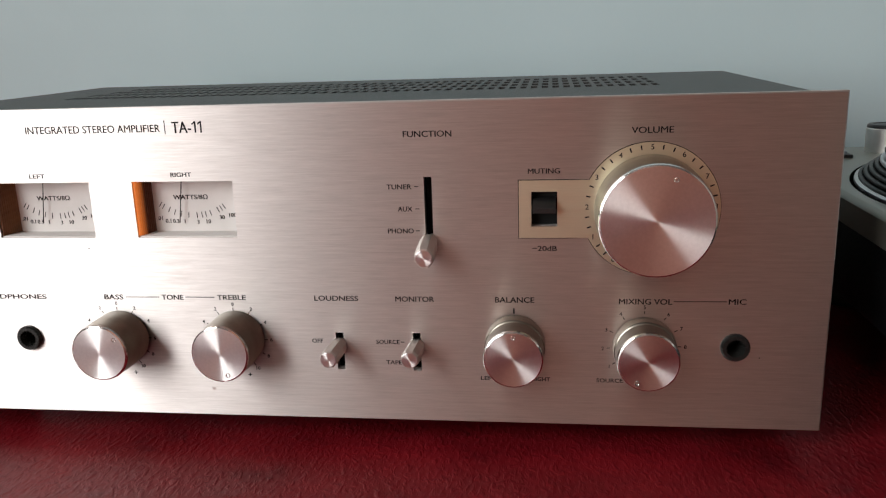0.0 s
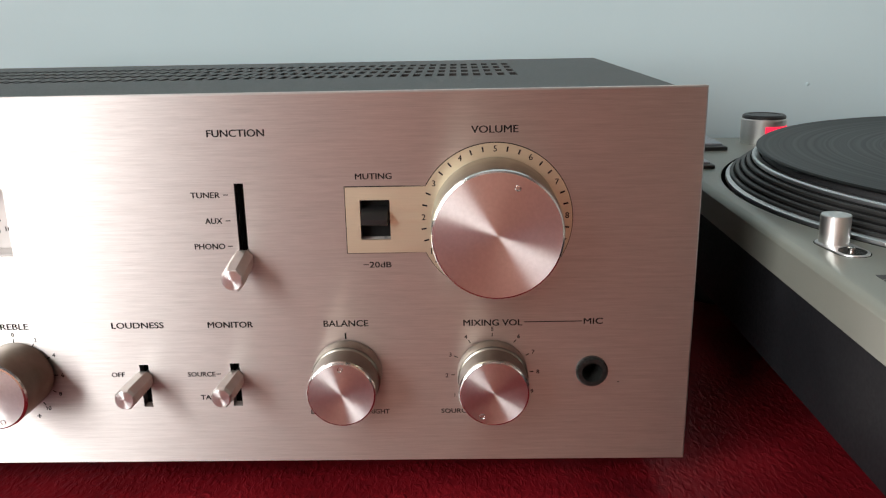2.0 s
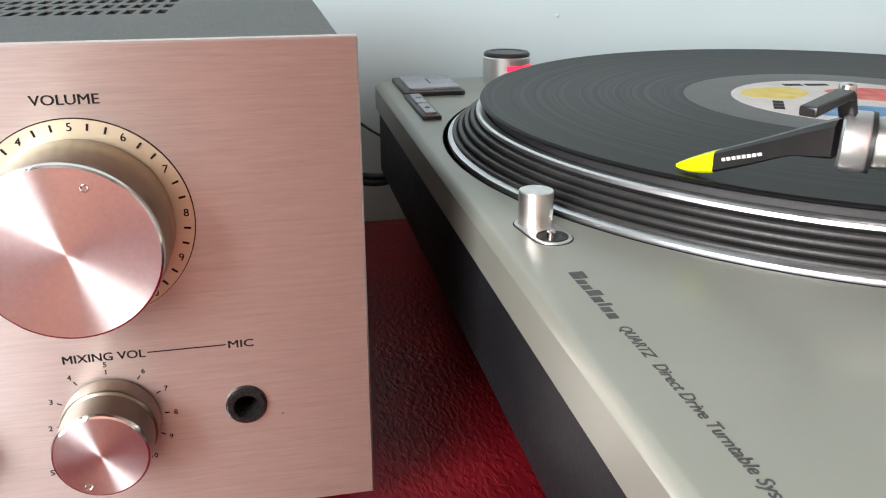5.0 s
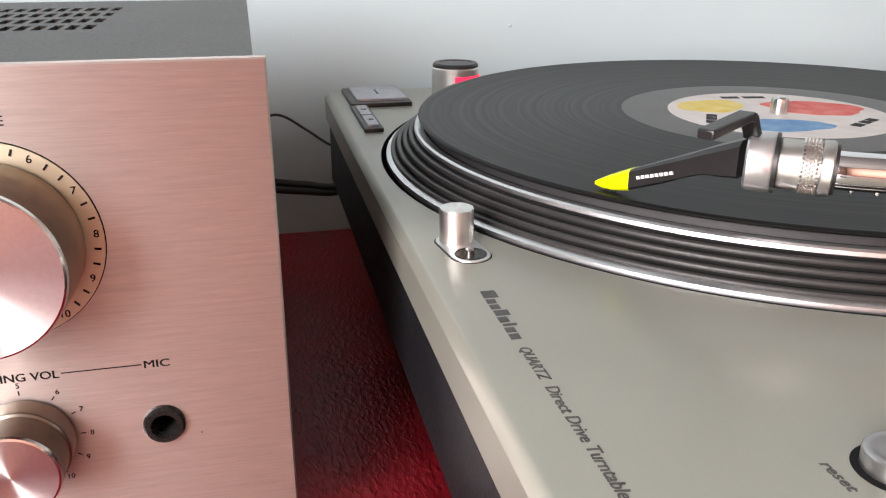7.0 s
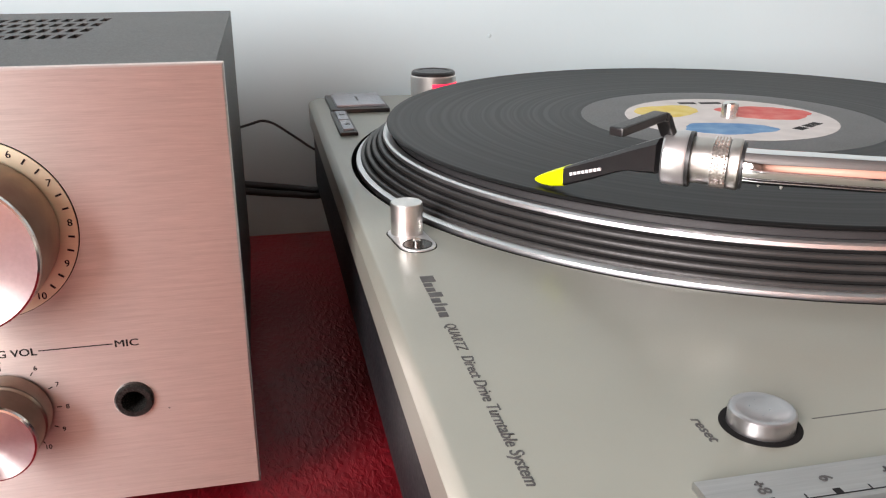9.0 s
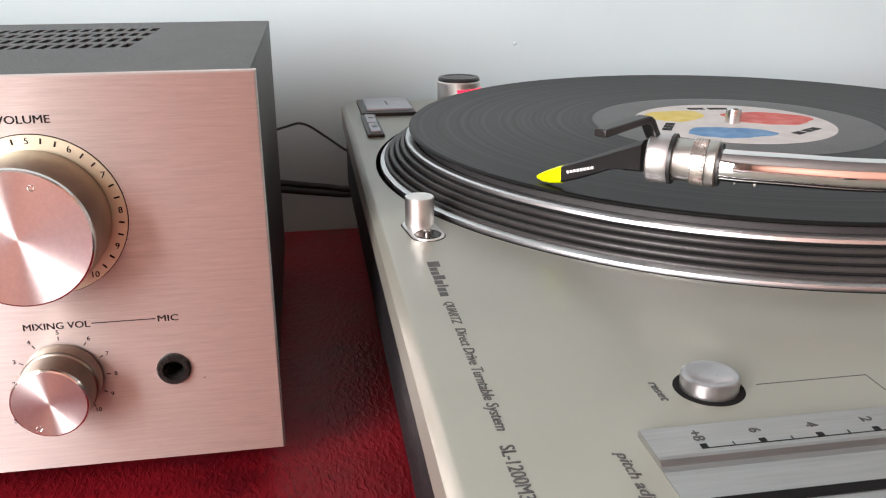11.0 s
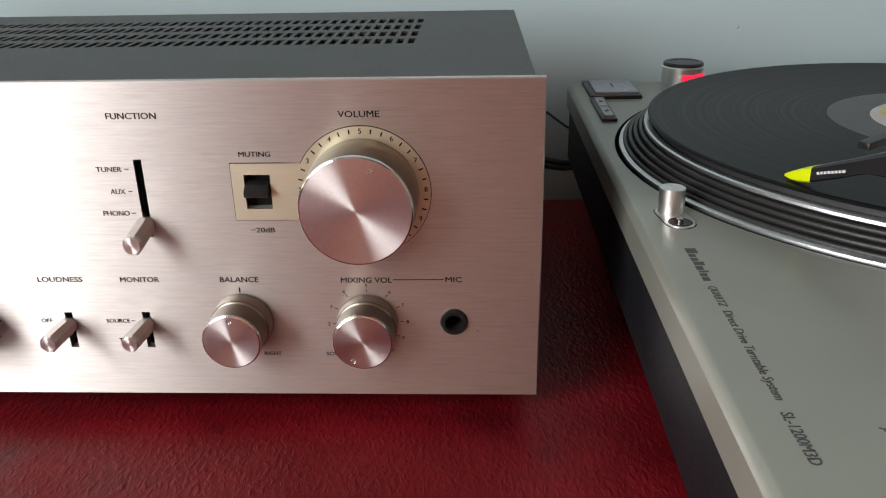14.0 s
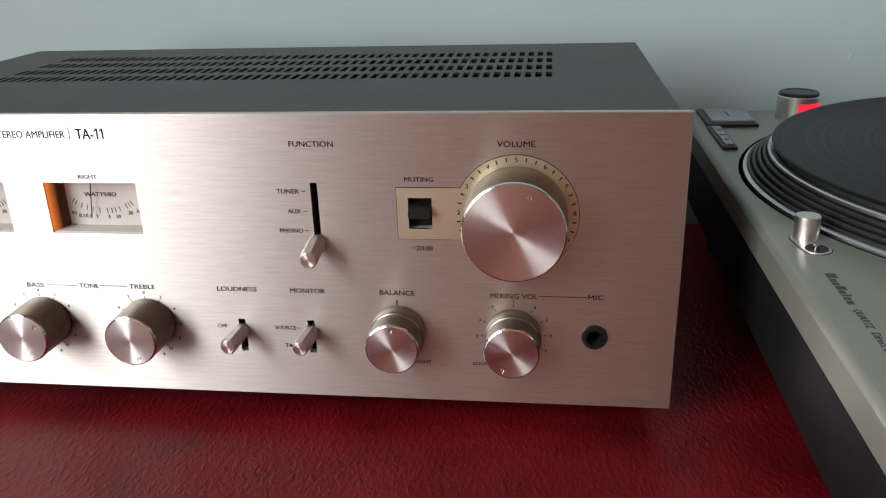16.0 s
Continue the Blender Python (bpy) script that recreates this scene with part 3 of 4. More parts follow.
# meters
OMEGA = "\u03a9"
for k, (x0, x1) in enumerate(METERS):
    D = 0.0095
    mx = (x0 + x1) / 2
    meter = part("meter", box(x0 - 0.0005, x1 + 0.0005, D, D + 0.001, MZ0 - 0.0005, MZ1 + 0.0005), METER_FACE, amp, "white power meter with black scale")
    part("meter_wall", box(x1 - 0.0003, x1 + 0.0012, 0.0012, D, MZ0 - 0.0012, MZ1 + 0.0012), METER_FACE, meter)
    part("meter_wall", box(x0 + 0.0003, x1 - 0.0004, 0.0008, D, MZ0 - 0.0014, MZ0 + 0.0006, 0.0002), METER_FACE, meter)
    part("meter_wall", box(x0 - 0.0012, x1 - 0.0004, 0.0045, D, MZ1 + 0.0002, MZ1 + 0.0014), METER_FACE, meter)
    wedge = [(x0 + 0.0001, 0.0010), (x0 + 0.0005, 0.0008), (x0 + 0.0037, D - 0.0005), (x0 + 0.0037, D), (x0 + 0.0001, D)]
    part("lamp_window", prism(wedge, pose(0, 0, MZ0 + 0.0007), MZ1 - MZ0 - 0.0008), AMBER if k else AMBER_DARK, meter, "amber plastic lamp window", 0)
    for j in range(9):
        f = (j + 0.5) / 9
        xr, yr = x0 + 0.0005 + 0.0032 * f, 0.0008 + (D - 0.0013) * f
        part("lens_rib", box(xr - 0.00012, xr + 0.00012, yr - 0.0005, yr + 0.0003, MZ0 + 0.0007, MZ1 - 0.0002), AMBER if k else AMBER_DARK, meter, smooth=0)

    def mw(x, z):
        return pose(x, D, z, 90)

    dx = x0 - METERS[1][0]
    words("WATTS/8" + OMEGA, mw(-0.2563 + dx, 0.1059), 0.0152, 0.0019, meter, INK)
    cx, cz, r = -0.2552 + dx, 0.1240, 0.0262
    for a in (-36, -32.5, -26, -20, -13.5, -6, 2.5, 7.5, 11.5, 16.5, 25, 28.5, 32):
        s, c = math.sin(radians(a)), -math.cos(radians(a))
        p, q = Vector((cx + (r - 0.0024) * s, cz + (r - 0.0024) * c)), Vector((cx + r * s, cz + r * c))
        nrm = Vector((-(q - p).y, (q - p).x)).normalized() * 0.00015
        part("scale_mark", prism([tuple(p + nrm), tuple(p - nrm), tuple(q - nrm), tuple(q + nrm)], pose(0, D + 0.0003, 0, 90), 0.0004), INK, meter, smooth=0)
    for text, x, z in ((".01", -0.2708, 0.0979), ("0.1", -0.2672, 0.0967), ("0.3", -0.2638, 0.0966), ("1", -0.2598, 0.0965), ("3", -0.2539, 0.0962), ("10", -0.2493, 0.0964), ("30", -0.2432, 0.0982), ("100", -0.2385, 0.0991)):
        words(text, mw(x + dx, z - 0.0009), 0, 0.0017, meter, INK)
    part("needle", tube([(-0.2585 + dx, D - 0.0020, 0.1150), (-0.2612 + dx, D - 0.0020, 0.0962)], 0.00020, 6), INK, meter)

# near-black backs that paint in the shade of the slots, the rocker and the jacks
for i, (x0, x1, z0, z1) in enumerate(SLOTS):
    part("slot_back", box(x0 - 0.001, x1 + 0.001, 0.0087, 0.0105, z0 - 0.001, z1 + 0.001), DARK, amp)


def lever(x, z, ztip, length, w, h):
    """A faceted metal switch lever out of a slot."""
    bm = bmesh.new()
    rings = []
    for y, s, zz in ((0.0085, 0.38, z), (-0.0003, 0.38, z), (-0.0008, 0.86, z), (-0.0035, 0.97, z), (-length + 0.0012, 1.0, ztip), (-length, 0.88, ztip)):
        rings.append([bm.verts.new((x + s * w * math.cos(math.pi / 8 + a * math.pi / 4), y, zz + s * h * math.sin(math.pi / 8 + a * math.pi / 4))) for a in range(8)])
    for a, b in zip(rings, rings[1:]):
        for i in range(8):
            bm.faces.new((a[i], a[(i + 1) % 8], b[(i + 1) % 8], b[i]))
    bm.faces.new(rings[0])
    bm.faces.new(rings[-1])
    bmesh.ops.recalc_face_normals(bm, faces=bm.faces)
    ob = part("switch_lever", bm, LEVER, amp, "faceted metal switch lever", 15)
    part("tip", lathe([(0, 0), (0.86 * w, 0), (0.80 * w, 0.0002), (0, 0.0002)], pose(x, -length, ztip, 90), 24), FACE, ob)
    return ob


lever(-0.1539, 0.0895, 0.0874, 0.0172, 0.0039, 0.0044)
lever(-0.1934, 0.0456, 0.0463, 0.0190, 0.0037, 0.0040)
lever(-0.1608, 0.0456, 0.0467, 0.0190, 0.0037, 0.0040)

# dial plate with the rocker, round the volume knob
VX, VZ, VR = -0.0684, 0.1023, 0.0258
ring_pts = []
for i in range(97):
    a = radians(-155 + i * 310 / 96)
    q = (VX + VR * math.cos(a), VZ + VR * math.sin(a))
    if q[0] > VX or q[1] > 0.1140 or q[1] < 0.0913:
        ring_pts.append(q)
ring_pts += [(VX - math.sqrt(VR ** 2 - 0.0117 ** 2), 0.1140), (-0.1000, 0.1140), (-0.1000, 0.0913), (VX - math.sqrt(VR ** 2 - 0.0110 ** 2), 0.0913)]
rim_pts = [(VX + (x - VX) * 1.010, VZ + (z - VZ) * 1.010) if x > -0.0935 else (x, z + (0.0003 if z > VZ else -0.0003)) for x, z in ring_pts]
# near-black sheet a little wider than the dial plate, painting its shadow line
gap_bm = merge(prism(rim_pts, pose(0, 0.0002, 0, 90), 0.0003), plate((-0.1187, -0.1000), (0.0910, 0.1143), [ROCKER], lambda u, v, w: Vector((u, w - 0.0001, v)), 0.0003))
part("plate_gap_shade", gap_bm, DARK, front, smooth=0)
dial_bm = merge(prism(ring_pts, pose(0, 0.0002, 0, 90), 0.0007), plate((-0.1184, -0.1000), (0.0913, 0.1140), [ROCKER], lambda u, v, w: Vector((u, w - 0.0005, v)), 0.0007))
dial = part("dial_plate", dial_bm, GOLD, amp, "champagne coloured dial plate with black scale", 20)
rocker = part("rocker_switch", box(ROCKER[0] - 0.001, ROCKER[1] + 0.001, 0.0041, 0.0060, ROCKER[2] - 0.001, ROCKER[3] + 0.001), DARK, amp, "black muting rocker switch")
part("rocker_cap", prism([(0.0050, 0.0010), (-0.0040, 0.0014), (-0.0048, 0.0020), (-0.0048, 0.0036), (-0.0022, 0.0056), (0.0050, 0.0066)], Matrix(((0, 0, 1, ROCKER[0] + 0.0006), (1, 0, 0, -0.0005), (0, 1, 0, ROCKER[2] + 0.0045), (0, 0, 0, 1))), ROCKER[1] - ROCKER[0] - 0.0012, 0.0002), BLACK, rocker)
for i in range(31):
    a = -145 + i * 290 / 30
    s, c = math.sin(radians(a)), math.cos(radians(a))
    if i % 3 == 0:
        words(str(i // 3), pose(VX + 0.0240 * s, -0.0005, VZ + 0.0240 * c - 0.0010, 90), 0, 0.0020, dial, INK)
    else:
        stroke_bm = prism([(-0.00026, 0.0232), (0.00026, 0.0232), (0.00026, 0.0249), (-0.00026, 0.0249)], pose(VX, -0.0003, VZ, 90) @ Matrix.Rotation(radians(-a), 4, "Z"), 0.0004)
        part("scale_mark", stroke_bm, INK, dial, smooth=0)


def knob(x, z, r, length, pointer, ringed, label):
    """A turned knob: skirt, polished edge, face with a dimple."""
    m = pose(x, 0, z, 90)
    k = r * 1.025
    ob = part("knob", lathe([(0, 0.0009), (k, 0.0009), (k, length * 0.4), (k - 0.0004, length * 0.42), (r - 0.0006, length * 0.43), (r - 0.0004, length * 0.46), (r, length * 0.47), (r, length - 0.0012)] if ringed else [(0, 0.0009), (k - 0.0002, 0.0009), (k, 0.0014), (k, length * 0.5), (r, length - 0.0012)], m, 72), SKIRT, amp, label)
    if ringed:
        part("knob_ring", lathe([(k + 0.0001, 0.0012), (k + 0.0002, 0.0014), (k + 0.0002, length * 0.36), (k + 0.0001, length * 0.38)], m, 72), SKIRT_LIGHT, ob)
    part("polished_edge", lathe([(r, length - 0.0012), (r + 0.0001, length - 0.0010), (r - 0.0002, length - 0.0003), (r - 0.0007, length)], m, 72), CHROME_EDGE, ob)
    face = part("knob_face", lathe([(r - 0.0007, length), (r * 0.5, length - 0.0001), (0, length - 0.0002)], m, 72), FACE, ob, "turned aluminium face")
    a = radians(pointer)
    d = r * 0.78
    part("pointer_dimple", lathe([(0, -0.00015), (0.0005, -0.0001), (0.00085, 0.0002), (0.0010, 0.0)], m @ Matrix.Translation((d * math.sin(a), d * math.cos(a), length)), 20), CHROME_EDGE, ob)
    return ob


knob(VX, VZ, 0.0208, 0.0220, 22, False, "large turned aluminium volume knob")
knob(-0.2892, 0.0478, 0.0119, 0.0203, 50, False, "turned aluminium bass knob")
knob(-0.2377, 0.0482, 0.0119, 0.0203, 163, False, "turned aluminium treble knob")
knob(-0.1204, 0.0478, 0.0116, 0.0196, 0, True, "turned aluminium balance knob with a ring")
knob(-0.0695, 0.0471, 0.0118, 0.0185, 206, True, "turned aluminium mixing knob with a ring")
for x, z in JACKS:
    jack = part("jack_socket", lathe([(0.0031, 0.010), (0.0031, -0.0010), (0.0036, -0.0022), (0.0050, -0.0022), (0.0056, -0.0014), (0.0056, 0.0003)], pose(x, 0, z, -90), 40), GUNMETAL, amp, "dark metal jack socket")
    part("bore", lathe([(0, 0.0), (0.0032, 0.0), (0.0032, 0.001), (0, 0.001)], pose(x, 0.0095, z, -90), 24), DARK, jack)

# ---- turntable ----
PX, PY, PTOP = 0.0360, 0.2680, 0.0883
TX1, TY0 = PX + 0.353, PY - 0.453
CX, CY = 0.2086, 0.0922
deck = thing("turntable", (PX + 0.176, PY - 0.226, 0.0), "silver direct drive turntable with black base", "turntable")
RECESS_R, PITCH = 0.1652, (0.0762, 0.1990, -0.1660, -0.1256)


def deck_top():
    """The plinth: a rounded slab with a round well for the platter."""
    bm = bmesh.new()
    seg = 128
    lo = PTOP - 0.0148
    corner, n = 0.006, 6
    outer = []
    for cx, cy, a0 in ((TX1 - corner, PY - corner, 0), (PX + corner, PY - corner, 90), (PX + corner, TY0 + corner, 180), (TX1 - corner, TY0 + corner, 270)):
        for i in range(n + 1):
            a = radians(a0 + 90 * i / n)
            outer.append((cx + corner * math.cos(a), cy + corner * math.sin(a)))

    def ring(inset, z):
        mx, my = (PX + TX1) / 2, (PY + TY0) / 2
        sx, sy = 1 - 2 * inset / (TX1 - PX), 1 - 2 * inset / (PY - TY0)
        return [bm.verts.new((mx + (x - mx) * sx, my + (y - my) * sy, z)) for x, y in outer]

    rings = [ring(0.0002, lo), ring(0, PTOP - 0.0030), ring(0.0003, PTOP - 0.0024), ring(0.0022, PTOP - 0.0004), ring(0.0030, PTOP)]
    for a, b in zip(rings, rings[1:]):
        for i in range(len(a)):
            bm.faces.new((a[i], a[(i + 1) % len(a)], b[(i + 1) % len(a)], b[i]))
    bm.faces.new(list(reversed(rings[0])))
    well_top = [bm.verts.new((CX + RECESS_R * math.cos(2 * math.pi * i / seg), CY + RECESS_R * math.sin(2 * math.pi * i / seg), PTOP)) for i in range(seg)]
    well_low = [bm.verts.new((v.co.x, v.co.y, PTOP - 0.011)) for v in well_top]
    edges = []
    for loop in (rings[-1], well_top):
        for i in range(len(loop)):
            e = bm.edges.get((loop[i], loop[(i + 1) % len(loop)])) or bm.edges.new((loop[i], loop[(i + 1) % len(loop)]))
            edges.append(e)
    bmesh.ops.triangle_fill(bm, use_beauty=True, use_dissolve=False, edges=edges, normal=(0, 0, 1))
    for i in range(seg):
        bm.faces.new((well_top[(i + 1) % seg], well_top[i], well_low[i], well_low[(i + 1) % seg]))
    bm.faces.new(well_low)
    bmesh.ops.recalc_face_normals(bm, faces=bm.faces)
    return bm


plinth = part("plinth", deck_top(), PLINTH, deck, "satin grey-green silver plinth", 25)
# near-black lining that paints the shade round the platter
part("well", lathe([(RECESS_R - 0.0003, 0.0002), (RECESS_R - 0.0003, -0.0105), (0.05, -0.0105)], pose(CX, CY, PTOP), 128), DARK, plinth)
part("base", box(PX + 0.0022, TX1 - 0.0022, TY0 + 0.0022, PY - 0.0022, 0.0345, PTOP - 0.0150, 0.003, 2), BASE_RUBBER, deck, "black rubber base")
for x in (PX + 0.045, TX1 - 0.045):
    for y in (TY0 + 0.05, PY - 0.05):
        part("foot", lathe([(0, 0), (0.026, 0), (0.028, 0.003), (0.028, 0.022), (0.02, 0.026), (0.02, 0.0350), (0, 0.0350)], pose(x, y, 0), 40), RUBBER, deck, "black rubber foot")

# platter with its banded edge
pm = pose(CX, CY, 0)
platter = part("platter", lathe([(0, 0.0855), (0.1600, 0.0855), (0.1626, 0.0868), (0.1631, 0.0878), (0.1629, 0.0892), (0.1612, 0.0899), (0.1560, 0.0903), (0.1470, 0.0960)], pm, 160), PLATTER_ALU, deck, "die-cast platter with banded edge")
R0, R1, Z0, Z1 = 0.1611, 0.1512, 0.0899, 0.0978
band_n = 4
slope = Vector((R1 - R0, Z1 - Z0))
outward = Vector((-slope.y, slope.x)).normalized() * -1
for i in range(band_n):
    f0, f1, f2 = i / band_n, (i + 0.66) / band_n, (i + 1) / band_n

    def at(f, out=0.0):
        return tuple(Vector((R0, Z0)) + slope * f + outward * out)

    ridge = [at(f0 + (f1 - f0) * j / 8, 0.0008 * math.sin(math.pi * j / 8) ** 0.7) for j in range(9)]
    part("band", lathe(ridge, pm, 160), RING_GREY, platter, smooth=60)
    part("band_groove", lathe([at(f1), at((f1 + f2) / 2, -0.0006), at(f2)], pm, 160), RING_BLACK, platter)
part("platter_rim", lathe([(0.1512, 0.0978), (0.1514, 0.0981), (0.1512, 0.0992), (0.1504, 0.0998), (0.1480, 0.0998), (0.1480, 0.0980)], pm, 160), PLATTER_ALU, platter, "polished rim of the platter")
part("platter_top", lathe([(0, 0.0990), (0.1479, 0.0990), (0.1479, 0.0975), (0, 0.0975)], pm, 96), DARK, platter)
part("spindle", lathe([(0.0036, 0.099), (0.0036, 0.1085), (0.0033, 0.1100), (0.0024, 0.1107), (0, 0.1109)], pm, 32), NICKEL, deck, "steel spindle")

tagged(part("slipmat", lathe([(0, 0.0992), (0.1465, 0.0992), (0.147, 0.0996), (0.1465, 0.1021), (0, 0.1021)], pm, 96), RUBBER), "thin black slipmat under the record", "slipmat")

LIFT = 0.0007
rm = pose(CX, CY, LIFT)
record = thing("vinyl_record", (CX, CY, 0.1016 + LIFT), "black vinyl record with a white label, on the platter", "record")
part("disc", lathe([(0.0036, 0.1016), (0.1482, 0.1016), (0.1495, 0.1022), (0.1497, 0.1027), (0.1492, 0.1033), (0.1474, 0.10315), (0.1455, 0.1030), (0.0640, 0.1030), (0.0525, 0.1030)], rm, 192), VINYL, record, "black grooved vinyl", 60)
part("run_out", lathe([(0.0640, 0.1030), (0.0636, 0.10305), (0.0500, 0.10305), (0.0036, 0.10305)], rm, 128), DEADWAX, record, "smooth run-out ring, its sheen painted in grey")
label_ob = part("label", lathe([(0.0448, 0.1029), (0.0446, 0.10318), (0.0036, 0.10318)], rm, 96), LABEL_WHITE, record, "white paper label with coloured blots")


def blot(x, y, rx, ry, mat, turn, seed):
    rnd = random.Random(seed)
    ph = [rnd.uniform(0, 6.28) for _ in range(3)]
    pts = []
    for i in range(48):
        a = 2 * math.pi * i / 48
        w = 1 + 0.06 * math.sin(3 * a + ph[0]) + 0.04 * math.sin(5 * a + ph[1]) + 0.02 * math.sin(11 * a + ph[2])
        pts.append((rx * w * math.cos(a), ry * w * math.sin(a)))
    return part("blot", prism(pts, pose(CX + x, CY + y, 0.10310 + LIFT, 0, 0, turn), 0.00016), mat, label_ob, smooth=0)


blot(-0.020, 0.019, 0.016, 0.012, LABEL_YELLOW, 20, 1)
blot(0.021, 0.006, 0.020, 0.015, LABEL_RED, -25, 2)
blot(-0.012, -0.021, 0.019, 0.011, LABEL_BLUE, -12, 3)
for x, y, turn, spans in ((-0.033, -0.004, 60, [(-0.009, -0.004), (-0.003, 0.002), (0.003, 0.008)]), (0.022, -0.024, 30, [(-0.009, -0.003), (-0.001, 0.004), (0.005, 0.010)]), (0.006, 0.033, -10, [(-0.012, -0.004), (-0.002, 0.008)])):
    bars(pose(CX + x, CY + y, 0.10318 + LIFT, 0, 0, turn), spans, 0.0042, label_ob, INK)

# pop-up lamp in its oval plate
oval = []
for cx, cy, a0 in ((0.0, 0.0062, 0), (0.0, -0.0058, 180)):
    for i in range(17):
        a = radians(a0 + 180 * i / 16)
        oval.append((0.0057 * math.cos(a), cy + 0.0057 * math.sin(a)))
lm = pose(0.0519, 0.0078, PTOP, 0, 0, 8)
pop = part("target_lamp", prism([(x * 1.06, y * 1.03) for x, y in oval], lm @ pose(0, 0, -0.002), 0.0021), DARK, deck, "pop-up stylus lamp in an oval plate")
part("lamp_plate", prism(oval, lm @ pose(0, 0, -0.002), 0.0025, 0.0002), SATIN, pop)
part("lamp_cylinder", lathe([(0.0051, 0.0), (0.0051, 0.0103), (0.0049, 0.0106)], pose(0.0515, 0.0140, PTOP), 48), LEVER, pop)
part("lamp_cap", lathe([(0.0049, 0.0106), (0.0025, 0.01065), (0, 0.0107)], pose(0.0515, 0.0140, PTOP), 48), FACE_Z, pop)
# almost flat disc; the dark colour paints the depth of the well
part("switch_well", lathe([(0.0046, 0.0), (0.0046, 0.0005), (0.0044, 0.0006), (0.0042, 0.0005), (0.0041, 0.0004), (0, 0.0004)], pose(0.0527, 0.0020, PTOP + 0.0002), 40), GUNMETAL, pop)
part("switch_pin", lathe([(0.0013, 0.0), (0.0013, 0.0018), (0.0009, 0.0021), (0, 0.0021)], pose(0.0526, 0.0024, PTOP), 20), NICKEL, pop)

# strobe pillar
SX, SY = 0.1078, 0.2445
strobe = part("strobe_pillar", lathe([(0.0132, 0.0), (0.0132, 0.0150), (0.0128, 0.0156)], pose(SX, SY, PTOP - 0.0005), 64), LEVER, deck, "silver strobe pillar with red light")
part("strobe_cap", lathe([(0.0128, 0.0154), (0.0127, 0.0170), (0.0118, 0.0178), (0.0095, 0.0178), (0.0090, 0.0174), (0, 0.0176)], pose(SX, SY, PTOP - 0.0005), 48), BLACK, strobe, "black round power switch")
win_bm = bmesh.new()
rows_w = []
for i in range(13):
    a = radians(-104 + i * 86 / 12)
    rows_w.append([win_bm.verts.new((SX + rr * math.cos(a), SY + rr * math.sin(a), PTOP + zz)) for rr, zz in ((0.0126, 0.004), (0.0135, 0.004), (0.0135, 0.0110), (0.0126, 0.0110))])
for a, b in zip(rows_w, rows_w[1:]):
    for i in range(4):
        win_bm.faces.new((a[i], b[i], b[(i + 1) % 4], a[(i + 1) % 4]))
win_bm.faces.new(rows_w[0])
win_bm.faces.new(rows_w[-1])
bmesh.ops.recalc_face_normals(win_bm, faces=win_bm.faces)
part("strobe_window", win_bm, STROBE_RED, strobe, "glowing red strobe window")

# start key and the two speed keys
start = part("start_key", box(0.0455, 0.0775, 0.2150, 0.2610, PTOP - 0.001, PTOP + 0.0022, 0.0006), BLACK, deck, "square start key in a black frame")
part("key_cap", box(0.0490, 0.0760, 0.2205, 0.2580, PTOP + 0.0012, PTOP + 0.0036, 0.0006), KEY_GREY, start, "grey metal key cap")
bars(pose(0.062, 0.239, PTOP + 0.0036, 0, 0, -90), [(-0.006, -0.001), (0.0, 0.006)], 0.0012, start, INK_GREY)
speed = part("speed_keys", box(0.0447, 0.0535, 0.1590, 0.2130, PTOP - 0.001, PTOP + 0.0018, 0.0005), BLACK, deck, "two small grey speed keys")
for y0, y1, text in ((0.1630, 0.1840, "45"), (0.1865, 0.2085, "33")):
    part("key_cap", box(0.0466, 0.0520, y0, y1, PTOP + 0.0010, PTOP + 0.0028, 0.0004), KEY_GREY, speed)
    words(text, Matrix(((0, 1, 0, 0.0482), (-1, 0, 0, (y0 + y1) / 2), (0, 0, 1, PTOP + 0.0028), (0, 0, 0, 1))), 0, 0.0026, speed, INK_GREY)


def dw(x, y, z=PTOP):
    """A pose on the plinth: x towards its near end, y towards the platter."""
    return Matrix(((0, 1, 0, x), (-1, 0, 0, y), (0, 0, 1, z), (0, 0, 0, 1)))


yy = -0.0226
for w, hgt, mid in ((0.0042, 0.0038, 0.0), (0.0024, 0.0024, -0.0007), (0.0024, 0.0024, -0.0007), (0.0028, 0.0036, 0.0), (0.0028, 0.0024, -0.0007), (0.0011, 0.0034, 0.0), (0.0024, 0.0024, -0.0007), (0.0026, 0.0024, -0.0007)):
    bars(dw(0.0505 + mid, yy), [(0.0, w)], hgt, plinth, INK_GREY)
    yy -= w + 0.0009
words("QUARTZ", dw(0.0489, -0.0538), 0.0142, 0.0026, plinth, INK_GREY, "LEFT", shear=0.2)
words("Direct Drive Turntable System", dw(0.0489, -0.0708), 0.0482, 0.0027, plinth, INK_GREY, "LEFT", shear=0.15)
words("SL-1200M3D", dw(0.0481, -0.1244), 0.0202, 0.0030, plinth, INK_GREY, "LEFT")
words("reset", dw(0.0866, -0.1055), 0.0080, 0.0022, plinth, INK_GREY, "LEFT", shear=0.2)
words("pitch adj.", dw(0.0697, -0.1304), 0.0152, 0.0024, plinth, INK_GREY, "LEFT", shear=0.2)

# reset key
RX, RY = 0.0990, -0.1100
reset_well = part("reset_well", lathe([(0.0078, -0.002), (0.0078, 0.0001), (0.0073, 0.0003), (0.0062, 0.0002), (0.0060, -0.001)], pose(RX, RY, PTOP), 48), DARK, deck)
